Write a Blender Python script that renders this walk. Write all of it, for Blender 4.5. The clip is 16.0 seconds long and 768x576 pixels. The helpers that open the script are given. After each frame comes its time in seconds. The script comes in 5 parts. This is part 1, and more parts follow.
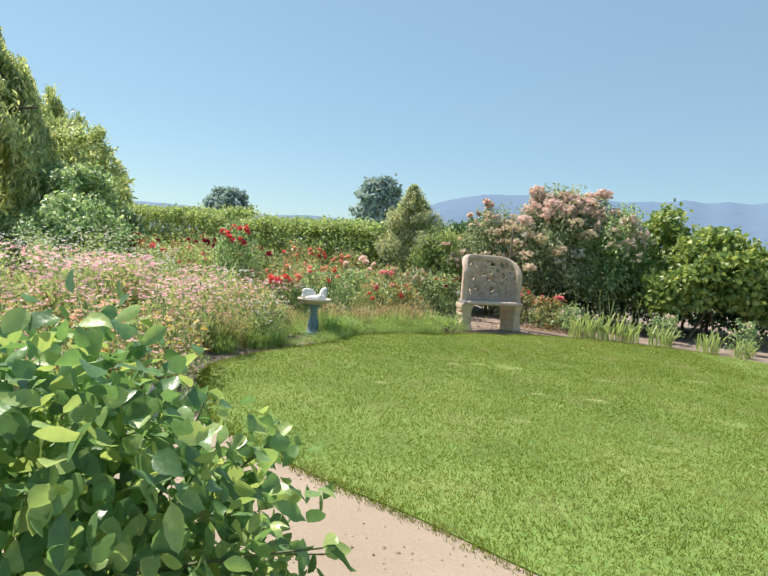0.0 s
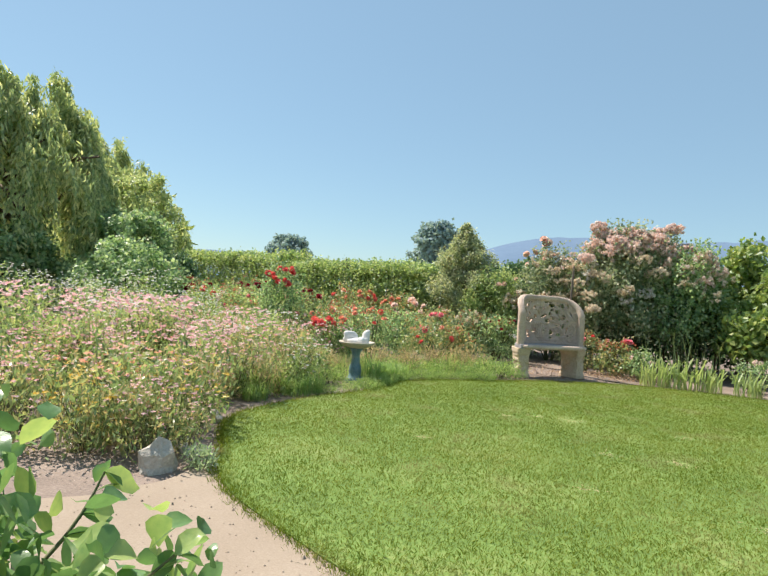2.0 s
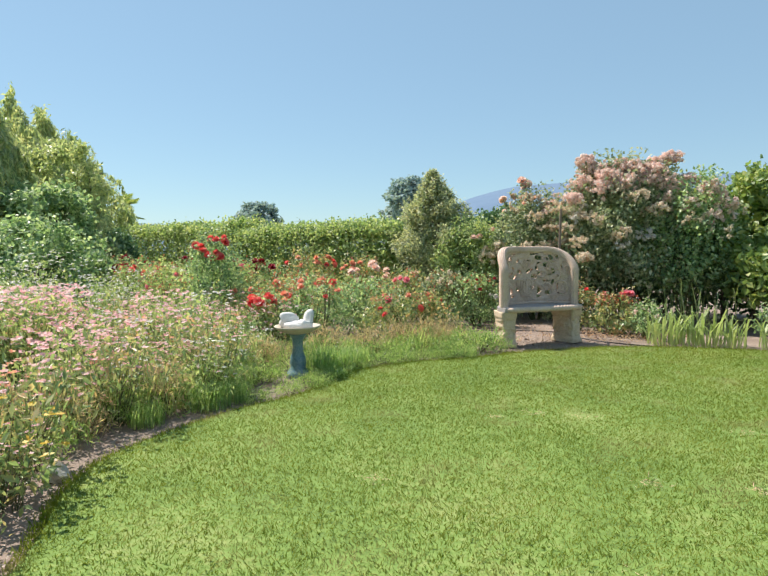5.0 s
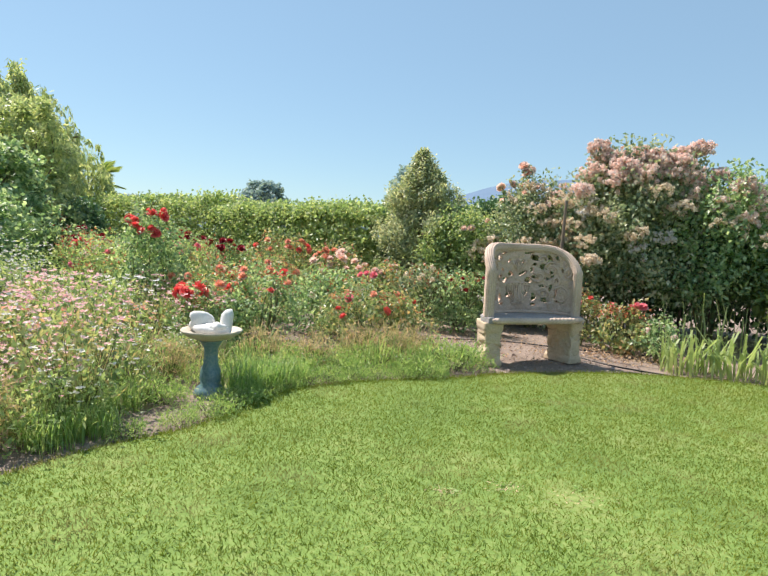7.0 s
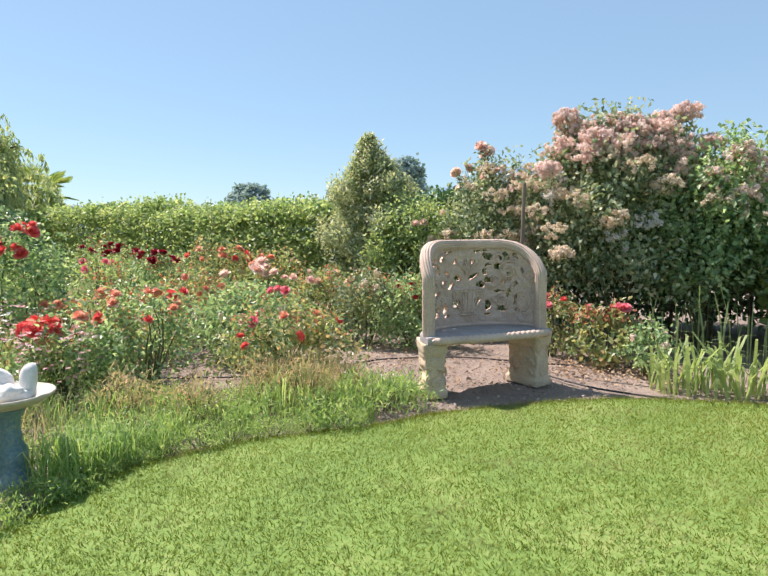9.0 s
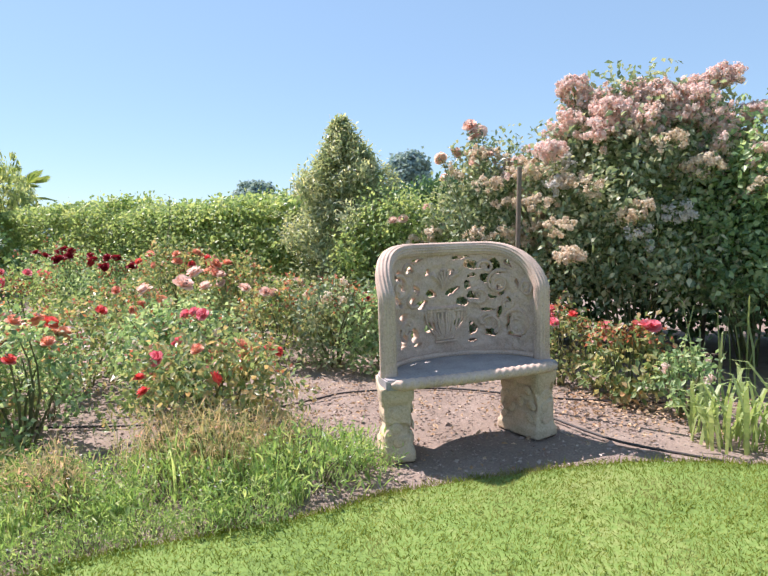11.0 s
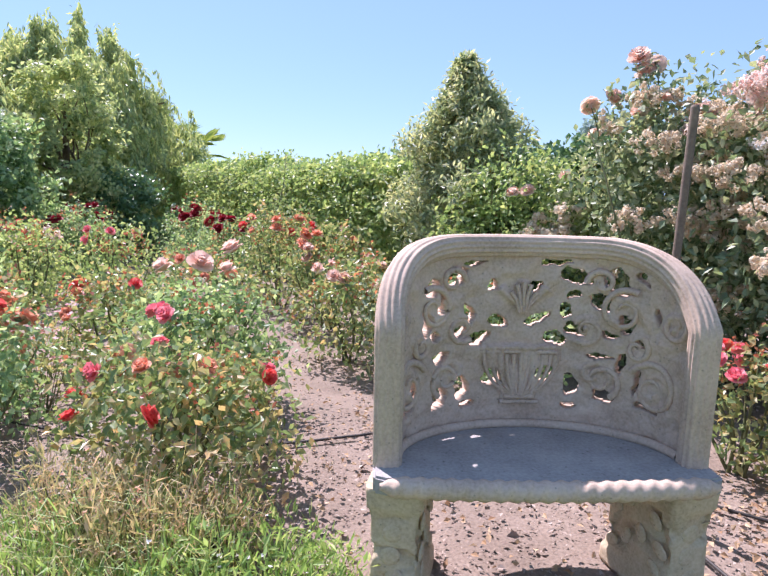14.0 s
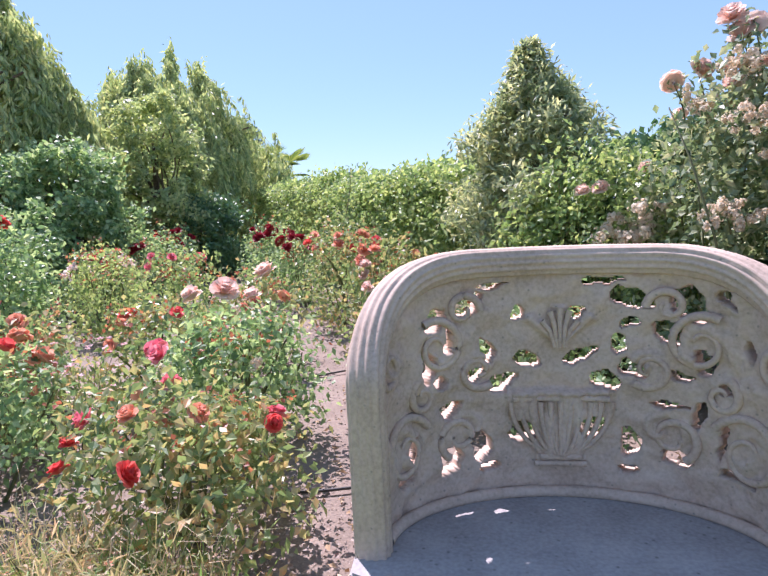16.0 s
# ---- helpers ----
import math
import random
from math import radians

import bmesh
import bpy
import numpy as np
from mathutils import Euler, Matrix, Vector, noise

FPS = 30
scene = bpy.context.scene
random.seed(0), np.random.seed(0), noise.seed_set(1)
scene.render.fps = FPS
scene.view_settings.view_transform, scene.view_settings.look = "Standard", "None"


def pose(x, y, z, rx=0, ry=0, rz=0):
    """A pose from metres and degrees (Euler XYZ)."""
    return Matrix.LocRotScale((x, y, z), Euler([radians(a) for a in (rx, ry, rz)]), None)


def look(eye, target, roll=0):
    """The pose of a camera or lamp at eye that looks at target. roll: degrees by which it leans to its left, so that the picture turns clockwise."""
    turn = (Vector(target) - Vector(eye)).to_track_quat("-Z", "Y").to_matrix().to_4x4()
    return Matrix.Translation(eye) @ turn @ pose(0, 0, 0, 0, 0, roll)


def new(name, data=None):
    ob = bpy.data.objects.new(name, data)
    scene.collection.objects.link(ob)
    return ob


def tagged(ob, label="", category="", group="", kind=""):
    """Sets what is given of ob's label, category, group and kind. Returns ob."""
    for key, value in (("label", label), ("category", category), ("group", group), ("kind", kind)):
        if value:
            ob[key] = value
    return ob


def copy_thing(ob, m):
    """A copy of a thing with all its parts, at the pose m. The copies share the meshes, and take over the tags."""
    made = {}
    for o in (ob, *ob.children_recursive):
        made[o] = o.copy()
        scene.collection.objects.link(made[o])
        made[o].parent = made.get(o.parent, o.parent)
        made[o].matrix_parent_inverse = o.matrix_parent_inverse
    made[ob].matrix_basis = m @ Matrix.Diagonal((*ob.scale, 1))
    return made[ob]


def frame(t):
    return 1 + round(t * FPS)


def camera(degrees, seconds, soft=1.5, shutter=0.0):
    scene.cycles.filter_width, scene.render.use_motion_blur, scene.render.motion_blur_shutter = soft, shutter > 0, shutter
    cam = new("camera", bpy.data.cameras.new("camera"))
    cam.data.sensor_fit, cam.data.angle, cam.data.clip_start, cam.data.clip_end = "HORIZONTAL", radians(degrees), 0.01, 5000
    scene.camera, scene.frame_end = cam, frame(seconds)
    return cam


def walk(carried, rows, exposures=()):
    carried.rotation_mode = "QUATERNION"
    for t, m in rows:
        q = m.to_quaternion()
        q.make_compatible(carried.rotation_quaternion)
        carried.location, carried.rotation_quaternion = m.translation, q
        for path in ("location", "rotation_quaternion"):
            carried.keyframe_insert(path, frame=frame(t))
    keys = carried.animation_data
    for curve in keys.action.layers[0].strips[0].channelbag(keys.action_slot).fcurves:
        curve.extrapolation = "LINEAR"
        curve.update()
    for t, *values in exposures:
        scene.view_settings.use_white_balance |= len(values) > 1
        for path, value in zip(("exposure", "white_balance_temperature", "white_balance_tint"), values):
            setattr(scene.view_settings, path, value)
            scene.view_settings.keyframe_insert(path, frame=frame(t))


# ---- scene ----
cam = camera(67.4, 16.0)
PATH = [
    (0, (-0.545, -9.147, 1.154), (-0.7, -7.157, 1.028), 4.3),
    (0.5, (-0.494, -9.05, 1.153), (-0.763, -7.069, 1.093), 4.6),
    (1, (-0.497, -8.917, 1.153), (-0.767, -6.935, 1.146), 2.2),
    (1.5, (-0.545, -8.802, 1.155), (-0.808, -6.821, 1.088), 1.2),
    (2, (-0.446, -8.62, 1.104), (-0.812, -6.654, 1.118), 3.9),
    (2.5, (-0.338, -8.414, 1.111), (-0.779, -6.463, 1.083), 3.7),
    (3, (-0.34, -8.178, 1.111), (-0.579, -6.192, 1.1), 0.1),
    (3.2, (-0.339, -8.09, 1.116), (-0.605, -6.108, 1.078), -0.4),
    (5.3, (-0.426, -6.82, 1.175), (-0.715, -4.844, 1.053), -0.5),
    (5.5, (-0.405, -6.689, 1.191), (-0.71, -4.714, 1.116), 0.3),
    (6, (-0.355, -6.335, 1.165), (-0.55, -4.347, 1.064), 0.6),
    (6.5, (-0.288, -6.011, 1.205), (-0.395, -4.03, 0.946), -1.5),
    (7, (-0.172, -5.686, 1.19), (-0.467, -3.715, 1.022), 2.8),
    (7.5, (-0.023, -5.346, 1.192), (-0.266, -3.371, 0.989), -0.5),
    (8, (0.062, -4.99, 1.233), (-0.089, -3.009, 1.001), -2.2),
    (8.5, (0.218, -4.664, 1.244), (-0.017, -2.689, 1.037), -2.3),
    (9, (0.311, -4.358, 1.264), (0.031, -2.386, 1.081), -0.6),
    (9.2, (0.319, -4.22, 1.261), (0.064, -2.245, 1.078), -1.2),
    (11.3, (0.56, -2.984, 1.312), (0.216, -1.024, 1.107), -1.9),
    (11.5, (0.587, -2.905, 1.308), (0.121, -0.971, 1.107), -2.8),
    (12, (0.678, -2.599, 1.3), (-0.031, -0.739, 1.107), 1.2),
    (12.5, (0.693, -2.267, 1.295), (0.098, -0.366, 1.108), 0.4),
    (13, (0.684, -1.978, 1.295), (0.124, -0.079, 1.007), -1.5),
    (13.5, (0.738, -1.73, 1.311), (-0.124, 0.041, 0.964), 0.7),
    (14, (0.811, -1.54, 1.344), (-0.071, 0.228, 1.035), 1.1),
    (14.5, (0.786, -1.311, 1.349), (-0.029, 0.498, 1.095), -1.0),
    (15, (0.765, -1.153, 1.346), (0.026, 0.69, 1.11), -6.2),
    (15.5, (0.854, -1.048, 1.358), (-0.162, 0.662, 1.155), -5.6),
    (16, (0.885, -0.994, 1.344), (-0.289, 0.602, 1.073), -2.6),
]
walk(cam, [(t, look(eye, target, roll)) for t, eye, target, roll in PATH], exposures=[(0.0, 0.64, 6620, 13), (3.0, 0.58, 6570, 13), (6.0, 0.64, 6540, 14), (9.0, 0.75, 6420, 20), (13.0, 0.85, 6020, 29), (16.0, 0.83, 5800, 34)])

# ---- world, sun, exposure ----
SUN_WAY = Vector((-0.517, 0.270, 0.812)).normalized()
world = bpy.data.worlds.new("world")
scene.world = world
world.use_nodes = True
wn = world.node_tree
sky = wn.nodes.new("ShaderNodeTexSky")
sky.sky_type, sky.sun_disc = "NISHITA", False
sky.sun_elevation = math.asin(SUN_WAY.z)
sky.sun_rotation = math.atan2(SUN_WAY.x, SUN_WAY.y)
sky.air_density, sky.dust_density, sky.ozone_density = 1.0, 0.3, 1.0
background = wn.nodes["Background"]
background.inputs["Strength"].default_value = 0.105
tint = wn.nodes.new("ShaderNodeVectorMath")
tint.operation, tint.inputs[1].default_value = "MULTIPLY", (0.88, 1.02, 0.96)
wn.links.new(sky.outputs[0], tint.inputs[0])
haze = wn.nodes.new("ShaderNodeMix")
haze.data_type = "RGBA"
haze.inputs["Factor"].default_value = 0.58
haze.inputs["B"].default_value = (2.05, 3.3, 4.4, 1)
wn.links.new(tint.outputs[0], haze.inputs["A"])
wn.links.new(haze.outputs["Result"], background.inputs["Color"])
sun_data = bpy.data.lights.new("sun", "SUN")
sun_data.energy, sun_data.angle, sun_data.color = 5.0, radians(0.6), (1.0, 0.94, 0.85)
sun = new("sun", sun_data)
sun.rotation_euler = (-SUN_WAY).to_track_quat("-Z", "Y").to_euler()

# ---- materials ----
def material(name):
    m = bpy.data.materials.new(name)
    m.use_nodes = True
    return m, m.node_tree.nodes, m.node_tree.links, m.node_tree.nodes["Principled BSDF"]


def ramp_of(nodes, stops):
    r = nodes.new("ShaderNodeValToRGB")
    els = r.color_ramp.elements
    while len(els) < len(stops):
        els.new(0.5)
    for e, (p, c) in zip(els, stops):
        e.position, e.color = p, (*c, 1)
    return r


def surface(name, stops, scale=6.0, fine=60.0, rough=0.85, bump=0.3, depth=0.01, spots=None):
    """A mineral or earthy surface: a colour ramp over coarse and fine noise, with fine relief."""
    m, n, l, p = material(name)
    co = n.new("ShaderNodeTexCoord")
    a, b = n.new("ShaderNodeTexNoise"), n.new("ShaderNodeTexNoise")
    a.inputs["Scale"].default_value, a.inputs["Detail"].default_value = scale, 6
    b.inputs["Scale"].default_value, b.inputs["Detail"].default_value = fine, 8
    mix = n.new("ShaderNodeMath")
    mix.operation = "MULTIPLY_ADD"
    mix.inputs[1].default_value = 0.5
    half = n.new("ShaderNodeMath")
    half.operation, half.inputs[1].default_value = "MULTIPLY", 0.5
    r = ramp_of(n, stops)
    for t in (a, b):
        l.new(co.outputs["Object"], t.inputs["Vector"])
    l.new(b.outputs[0], half.inputs[0])
    l.new(a.outputs[0], mix.inputs[0])
    l.new(half.outputs[0], mix.inputs[2])
    l.new(mix.outputs[0], r.inputs[0])
    colour = r.outputs[0]
    if spots:
        v = n.new("ShaderNodeTexVoronoi")
        v.inputs["Scale"].default_value = spots[0]
        l.new(co.outputs["Object"], v.inputs["Vector"])
        sr = ramp_of(n, [(0.0, (1, 1, 1)), (spots[2], (0, 0, 0))])
        l.new(v.outputs["Distance"], sr.inputs[0])
        mx = n.new("ShaderNodeMix")
        mx.data_type = "RGBA"
        mx.inputs["B"].default_value = (*spots[1], 1)
        l.new(sr.outputs[0], mx.inputs["Factor"])
        l.new(colour, mx.inputs["A"])
        colour = mx.outputs["Result"]
    l.new(colour, p.inputs["Base Color"])
    p.inputs["Roughness"].default_value = rough
    bp = n.new("ShaderNodeBump")
    bp.inputs["Strength"].default_value, bp.inputs["Distance"].default_value = bump, depth
    l.new(mix.outputs[0], bp.inputs["Height"])
    l.new(bp.outputs[0], p.inputs["Normal"])
    return m


def leafy(name, stops, rough=0.5, through_light=0.35, patch=1.2, weights=(0.6, 0.4), lit=(1.55, 1.55, 1.1), gain=2.5):
    """Leaves, blades and petals: each piece takes its own tint, with slow patches over the plant."""
    m, n, l, p = material(name)
    g = n.new("ShaderNodeNewGeometry")
    co = n.new("ShaderNodeTexCoord")
    t = n.new("ShaderNodeTexNoise")
    t.inputs["Scale"].default_value = patch
    l.new(co.outputs["Object"], t.inputs["Vector"])
    add = n.new("ShaderNodeMath")
    add.operation, add.inputs[1].default_value = "MULTIPLY_ADD", weights[0]
    sc = n.new("ShaderNodeMath")
    sc.operation, sc.inputs[1].default_value = "MULTIPLY", weights[1]
    l.new(t.outputs[0], sc.inputs[0])
    l.new(g.outputs["Random Per Island"], add.inputs[0])
    l.new(sc.outputs[0], add.inputs[2])
    r = ramp_of(n, [(q, tuple(min(0.9, x * g) for x, g in zip(c, (gain * 1.18, gain, gain * 1.28) if gain > 1 else (1, 1, 1)))) for q, c in stops])
    grain = n.new("ShaderNodeTexNoise")
    grain.inputs["Scale"].default_value, grain.inputs["Detail"].default_value = 70.0, 4
    l.new(co.outputs["Object"], grain.inputs["Vector"])
    mottle = n.new("ShaderNodeMath")
    mottle.operation, mottle.inputs[1].default_value = "MULTIPLY_ADD", 0.34
    l.new(grain.outputs[0], mottle.inputs[0])
    l.new(add.outputs[0], mottle.inputs[2])
    shift = n.new("ShaderNodeMath")
    shift.operation, shift.inputs[1].default_value = "SUBTRACT", 0.17
    l.new(mottle.outputs[0], shift.inputs[0])
    l.new(shift.outputs[0], r.inputs[0])
    relief_ = n.new("ShaderNodeBump")
    relief_.inputs["Strength"].default_value, relief_.inputs["Distance"].default_value = 0.35, 0.004
    l.new(grain.outputs[0], relief_.inputs["Height"])
    l.new(relief_.outputs[0], p.inputs["Normal"])
    l.new(r.outputs[0], p.inputs["Base Color"])
    p.inputs["Roughness"].default_value = rough
    tr = n.new("ShaderNodeBsdfTranslucent")
    glow = n.new("ShaderNodeVectorMath")
    glow.operation, glow.inputs[1].default_value = "MULTIPLY", lit
    l.new(r.outputs[0], glow.inputs[0])
    l.new(glow.outputs[0], tr.inputs["Color"])
    mx = n.new("ShaderNodeMixShader")
    mx.inputs[0].default_value = through_light
    l.new(p.outputs[0], mx.inputs[1])
    l.new(tr.outputs[0], mx.inputs[2])
    l.new(mx.outputs[0], n["Material Output"].inputs["Surface"])
    return m



def lawn_material(name):
    """Mown turf: each blade its own green, over clumps, slow light and dark patches and dry straw spots."""
    m, n, l, p = material(name)
    g, co = n.new("ShaderNodeNewGeometry"), n.new("ShaderNodeTexCoord")
    noises = []
    for scale, detail in ((0.75, 3), (15.0, 3), (2.1, 5)):
        t = n.new("ShaderNodeTexNoise")
        t.inputs["Scale"].default_value, t.inputs["Detail"].default_value = scale, detail
        l.new(co.outputs["Object"], t.inputs["Vector"])
        noises.append(t)
    total = g.outputs["Random Per Island"]
    previous = None
    for source, weight in ((total, 0.36), (noises[0].outputs[0], 0.55), (noises[1].outputs[0], 0.28)):
        a = n.new("ShaderNodeMath")
        a.operation, a.inputs[1].default_value = "MULTIPLY_ADD", weight
        l.new(source, a.inputs[0])
        if previous:
            l.new(previous.outputs[0], a.inputs[2])
        else:
            a.inputs[2].default_value = -0.1
        previous = a
    green = ramp_of(n, [(0.12, (0.08, 0.14, 0.013)), (0.36, (0.148, 0.216, 0.02)), (0.6, (0.225, 0.268, 0.032)), (0.85, (0.38, 0.38, 0.10))])
    l.new(previous.outputs[0], green.inputs[0])
    dry = ramp_of(n, [(0.54, (0, 0, 0)), (0.72, (0.7, 0.7, 0.7))])
    l.new(noises[2].outputs[0], dry.inputs[0])
    mx = n.new("ShaderNodeMix")
    mx.data_type = "RGBA"
    mx.inputs["B"].default_value = (0.36, 0.31, 0.13, 1)
    l.new(dry.outputs[0], mx.inputs["Factor"])
    l.new(green.outputs[0], mx.inputs["A"])
    l.new(mx.outputs["Result"], p.inputs["Base Color"])
    p.inputs["Roughness"].default_value = 0.6
    p.inputs["Specular IOR Level"].default_value = 0.25
    tr = n.new("ShaderNodeBsdfTranslucent")
    l.new(mx.outputs["Result"], tr.inputs["Color"])
    ms = n.new("ShaderNodeMixShader")
    ms.inputs[0].default_value = 0.48
    l.new(p.outputs[0], ms.inputs[1])
    l.new(tr.outputs[0], ms.inputs[2])
    l.new(ms.outputs[0], n["Material Output"].inputs["Surface"])
    return m


SOIL = surface("soil", [(0.3, (0.16, 0.12, 0.092)), (0.55, (0.27, 0.208, 0.165)), (0.75, (0.405, 0.325, 0.265))], 3.0, 70, 0.95, 0.7, 0.02)
SAND = surface("sand", [(0.3, (0.26, 0.20, 0.14)), (0.55, (0.33, 0.26, 0.19)), (0.8, (0.41, 0.335, 0.255))], 1.6, 120, 0.95, 0.35, 0.006, (55, (0.30, 0.23, 0.18), 0.10))
TURF = surface("turf", [(0.3, (0.09, 0.15, 0.03)), (0.5, (0.16, 0.25, 0.05)), (0.75, (0.30, 0.32, 0.11))], 1.3, 40, 0.95, 0.6, 0.02)
STONE = surface("cast_stone", [(0.25, (0.36, 0.26, 0.195)), (0.5, (0.57, 0.425, 0.33)), (0.78, (0.73, 0.575, 0.46))], 7, 90, 0.9, 0.4, 0.005, (30, (0.22, 0.20, 0.17), 0.13))
WARM_STONE = surface("lichened_stone", [(0.25, (0.34, 0.25, 0.16)), (0.5, (0.56, 0.44, 0.30)), (0.78, (0.72, 0.60, 0.44))], 9, 90, 0.92, 0.45, 0.005, (30, (0.22, 0.20, 0.15), 0.13))
SEAT_STONE = surface("worn_seat_stone", [(0.25, (0.22, 0.20, 0.195)), (0.5, (0.35, 0.325, 0.315)), (0.78, (0.50, 0.465, 0.44))], 6, 90, 0.85, 0.35, 0.004, (26, (0.14, 0.13, 0.12), 0.16))
PALE_STONE = surface("pale_stone", [(0.3, (0.58, 0.56, 0.52)), (0.7, (0.78, 0.76, 0.72))], 9, 90, 0.8, 0.25, 0.004)
GLAZE = surface("blue_green_glaze", [(0.3, (0.06, 0.13, 0.17)), (0.5, (0.13, 0.23, 0.25)), (0.7, (0.32, 0.36, 0.28))], 8, 60, 0.3, 0.2, 0.004)
BATH_STONE = surface("tan_bowl_stone", [(0.3, (0.36, 0.31, 0.23)), (0.55, (0.52, 0.46, 0.36)), (0.75, (0.66, 0.60, 0.49))], 10, 90, 0.85, 0.3, 0.004)
ROCK = surface("rock", [(0.3, (0.34, 0.30, 0.24)), (0.55, (0.52, 0.48, 0.40)), (0.75, (0.72, 0.68, 0.60))], 6, 60, 0.95, 0.8, 0.02)
BARK = surface("bark", [(0.3, (0.09, 0.06, 0.04)), (0.55, (0.18, 0.13, 0.09)), (0.8, (0.28, 0.22, 0.16))], 9, 70, 0.95, 0.8, 0.02)
POST = surface("weathered_wood", [(0.3, (0.11, 0.08, 0.06)), (0.6, (0.21, 0.16, 0.12)), (0.8, (0.30, 0.25, 0.19))], 8, 90, 0.9, 0.5, 0.005)
HOSE = surface("black_plastic", [(0.3, (0.02, 0.018, 0.016)), (0.7, (0.06, 0.05, 0.045))], 10, 80, 0.6, 0.2, 0.002)
STEM = surface("green_stem", [(0.3, (0.07, 0.10, 0.03)), (0.7, (0.18, 0.17, 0.08))], 8, 60, 0.7, 0.2, 0.003)
FIELD = surface("far_field", [(0.3, (0.20, 0.22, 0.08)), (0.7, (0.36, 0.33, 0.17))], 0.02, 0.4, 1.0, 0.1, 0.1)
# the blue is distance haze painted into the hills' base colour
HILL = surface("haze_tinted_hills", [(0.3, (0.105, 0.17, 0.255)), (0.7, (0.13, 0.20, 0.29))], 0.004, 0.03, 1.0, 0.1, 1.0)

GRASS = lawn_material("lawn_blades")
ROSE_LEAF = leafy("rose_leaf", [(0.1, (0.032, 0.068, 0.026)), (0.5, (0.085, 0.15, 0.054)), (0.9, (0.21, 0.275, 0.125))], 0.45, 0.42)
CLIMB_LEAF = leafy("climbing_rose_leaf", [(0.1, (0.032, 0.062, 0.026)), (0.5, (0.09, 0.135, 0.06)), (0.9, (0.21, 0.24, 0.125))], 0.42, 0.32)
LIGHT_LEAF = leafy("light_green_leaf", [(0.1, (0.052, 0.096, 0.03)), (0.5, (0.106, 0.165, 0.05)), (0.9, (0.21, 0.25, 0.09))], 0.45, 0.4)
VINE_LEAF = leafy("vine_leaf", [(0.1, (0.035, 0.068, 0.016)), (0.5, (0.075, 0.125, 0.028)), (0.9, (0.17, 0.205, 0.052))], 0.45, 0.36)
DARK_LEAF = leafy("dark_leaf", [(0.1, (0.02, 0.05, 0.02)), (0.5, (0.04, 0.09, 0.03)), (0.9, (0.08, 0.14, 0.05))], 0.4, 0.2)
WILLOW_LEAF = leafy("willow_leaf", [(0.1, (0.058, 0.10, 0.036)), (0.5, (0.125, 0.175, 0.066)), (0.9, (0.25, 0.28, 0.115))], 0.42, 0.44, 0.7)
OLIVE_LEAF = leafy("grey_green_leaf", [(0.1, (0.05, 0.095, 0.045)), (0.5, (0.125, 0.19, 0.09)), (0.9, (0.25, 0.32, 0.15))], 0.5, 0.3)
CONE_LEAF = leafy("conical_shrub_leaf", [(0.1, (0.05, 0.085, 0.04)), (0.5, (0.115, 0.155, 0.07)), (0.9, (0.24, 0.26, 0.12))], 0.4, 0.4)
PALE_LEAF = leafy("pale_young_leaf", [(0.1, (0.12, 0.16, 0.08)), (0.5, (0.18, 0.22, 0.11)), (0.9, (0.32, 0.34, 0.18))], 0.5, 0.4)
# far oaks only: leaf colour lifted to pale blue-grey to paint in aerial haze
HAZED_LEAF = leafy("hazed_oak_leaf", [(0.1, (0.22, 0.31, 0.33)), (0.5, (0.30, 0.40, 0.41)), (0.9, (0.38, 0.46, 0.45))], 0.8, 0.2, 0.3, gain=1.0)
OAK_LEAF = leafy("oak_leaf", [(0.1, (0.05, 0.09, 0.06)), (0.5, (0.09, 0.14, 0.09)), (0.9, (0.14, 0.19, 0.12))], 0.6, 0.2, 0.3)
RUSTY_LEAF = leafy("turning_leaf", [(0.15, (0.04, 0.075, 0.025)), (0.45, (0.09, 0.14, 0.045)), (0.72, (0.16, 0.165, 0.065)), (1.0, (0.30, 0.14, 0.06))], 0.4, 0.38)
YOUNG_LEAF = leafy("young_red_leaf", [(0.1, (0.20, 0.075, 0.04)), (0.5, (0.30, 0.12, 0.06)), (0.9, (0.36, 0.20, 0.08))], 0.4, 0.4, gain=1.3)
IRIS_LEAF = leafy("sword_leaf", [(0.1, (0.05, 0.095, 0.026)), (0.5, (0.098, 0.152, 0.045)), (0.9, (0.22, 0.24, 0.09))], 0.45, 0.4)
TALL_GRASS = leafy("bed_grass", [(0.1, (0.05, 0.10, 0.022)), (0.5, (0.095, 0.165, 0.04)), (0.9, (0.19, 0.235, 0.08))], 0.5, 0.42)
DRY_GRASS = leafy("dry_grass", [(0.1, (0.09, 0.12, 0.04)), (0.5, (0.16, 0.155, 0.07)), (0.9, (0.26, 0.20, 0.12))], 0.6, 0.35)
MULCH = leafy("mulch_chips", [(0.1, (0.22, 0.16, 0.13)), (0.5, (0.34, 0.262, 0.218)), (0.9, (0.49, 0.41, 0.345))], 0.9, 0.0, lit=(1, 1, 1), gain=1.0)
LITTER = leafy("dry_leaf", [(0.1, (0.30, 0.17, 0.09)), (0.5, (0.50, 0.34, 0.20)), (0.9, (0.66, 0.52, 0.36))], 0.8, 0.2, lit=(1, 1, 1), gain=1.0)
RED = leafy("red_petals", [(0.1, (0.82, 0.08, 0.08)), (0.6, (0.90, 0.20, 0.17)), (0.95, (0.92, 0.36, 0.29))], 0.55, 0.4, lit=(1, 1, 1), gain=1.0)
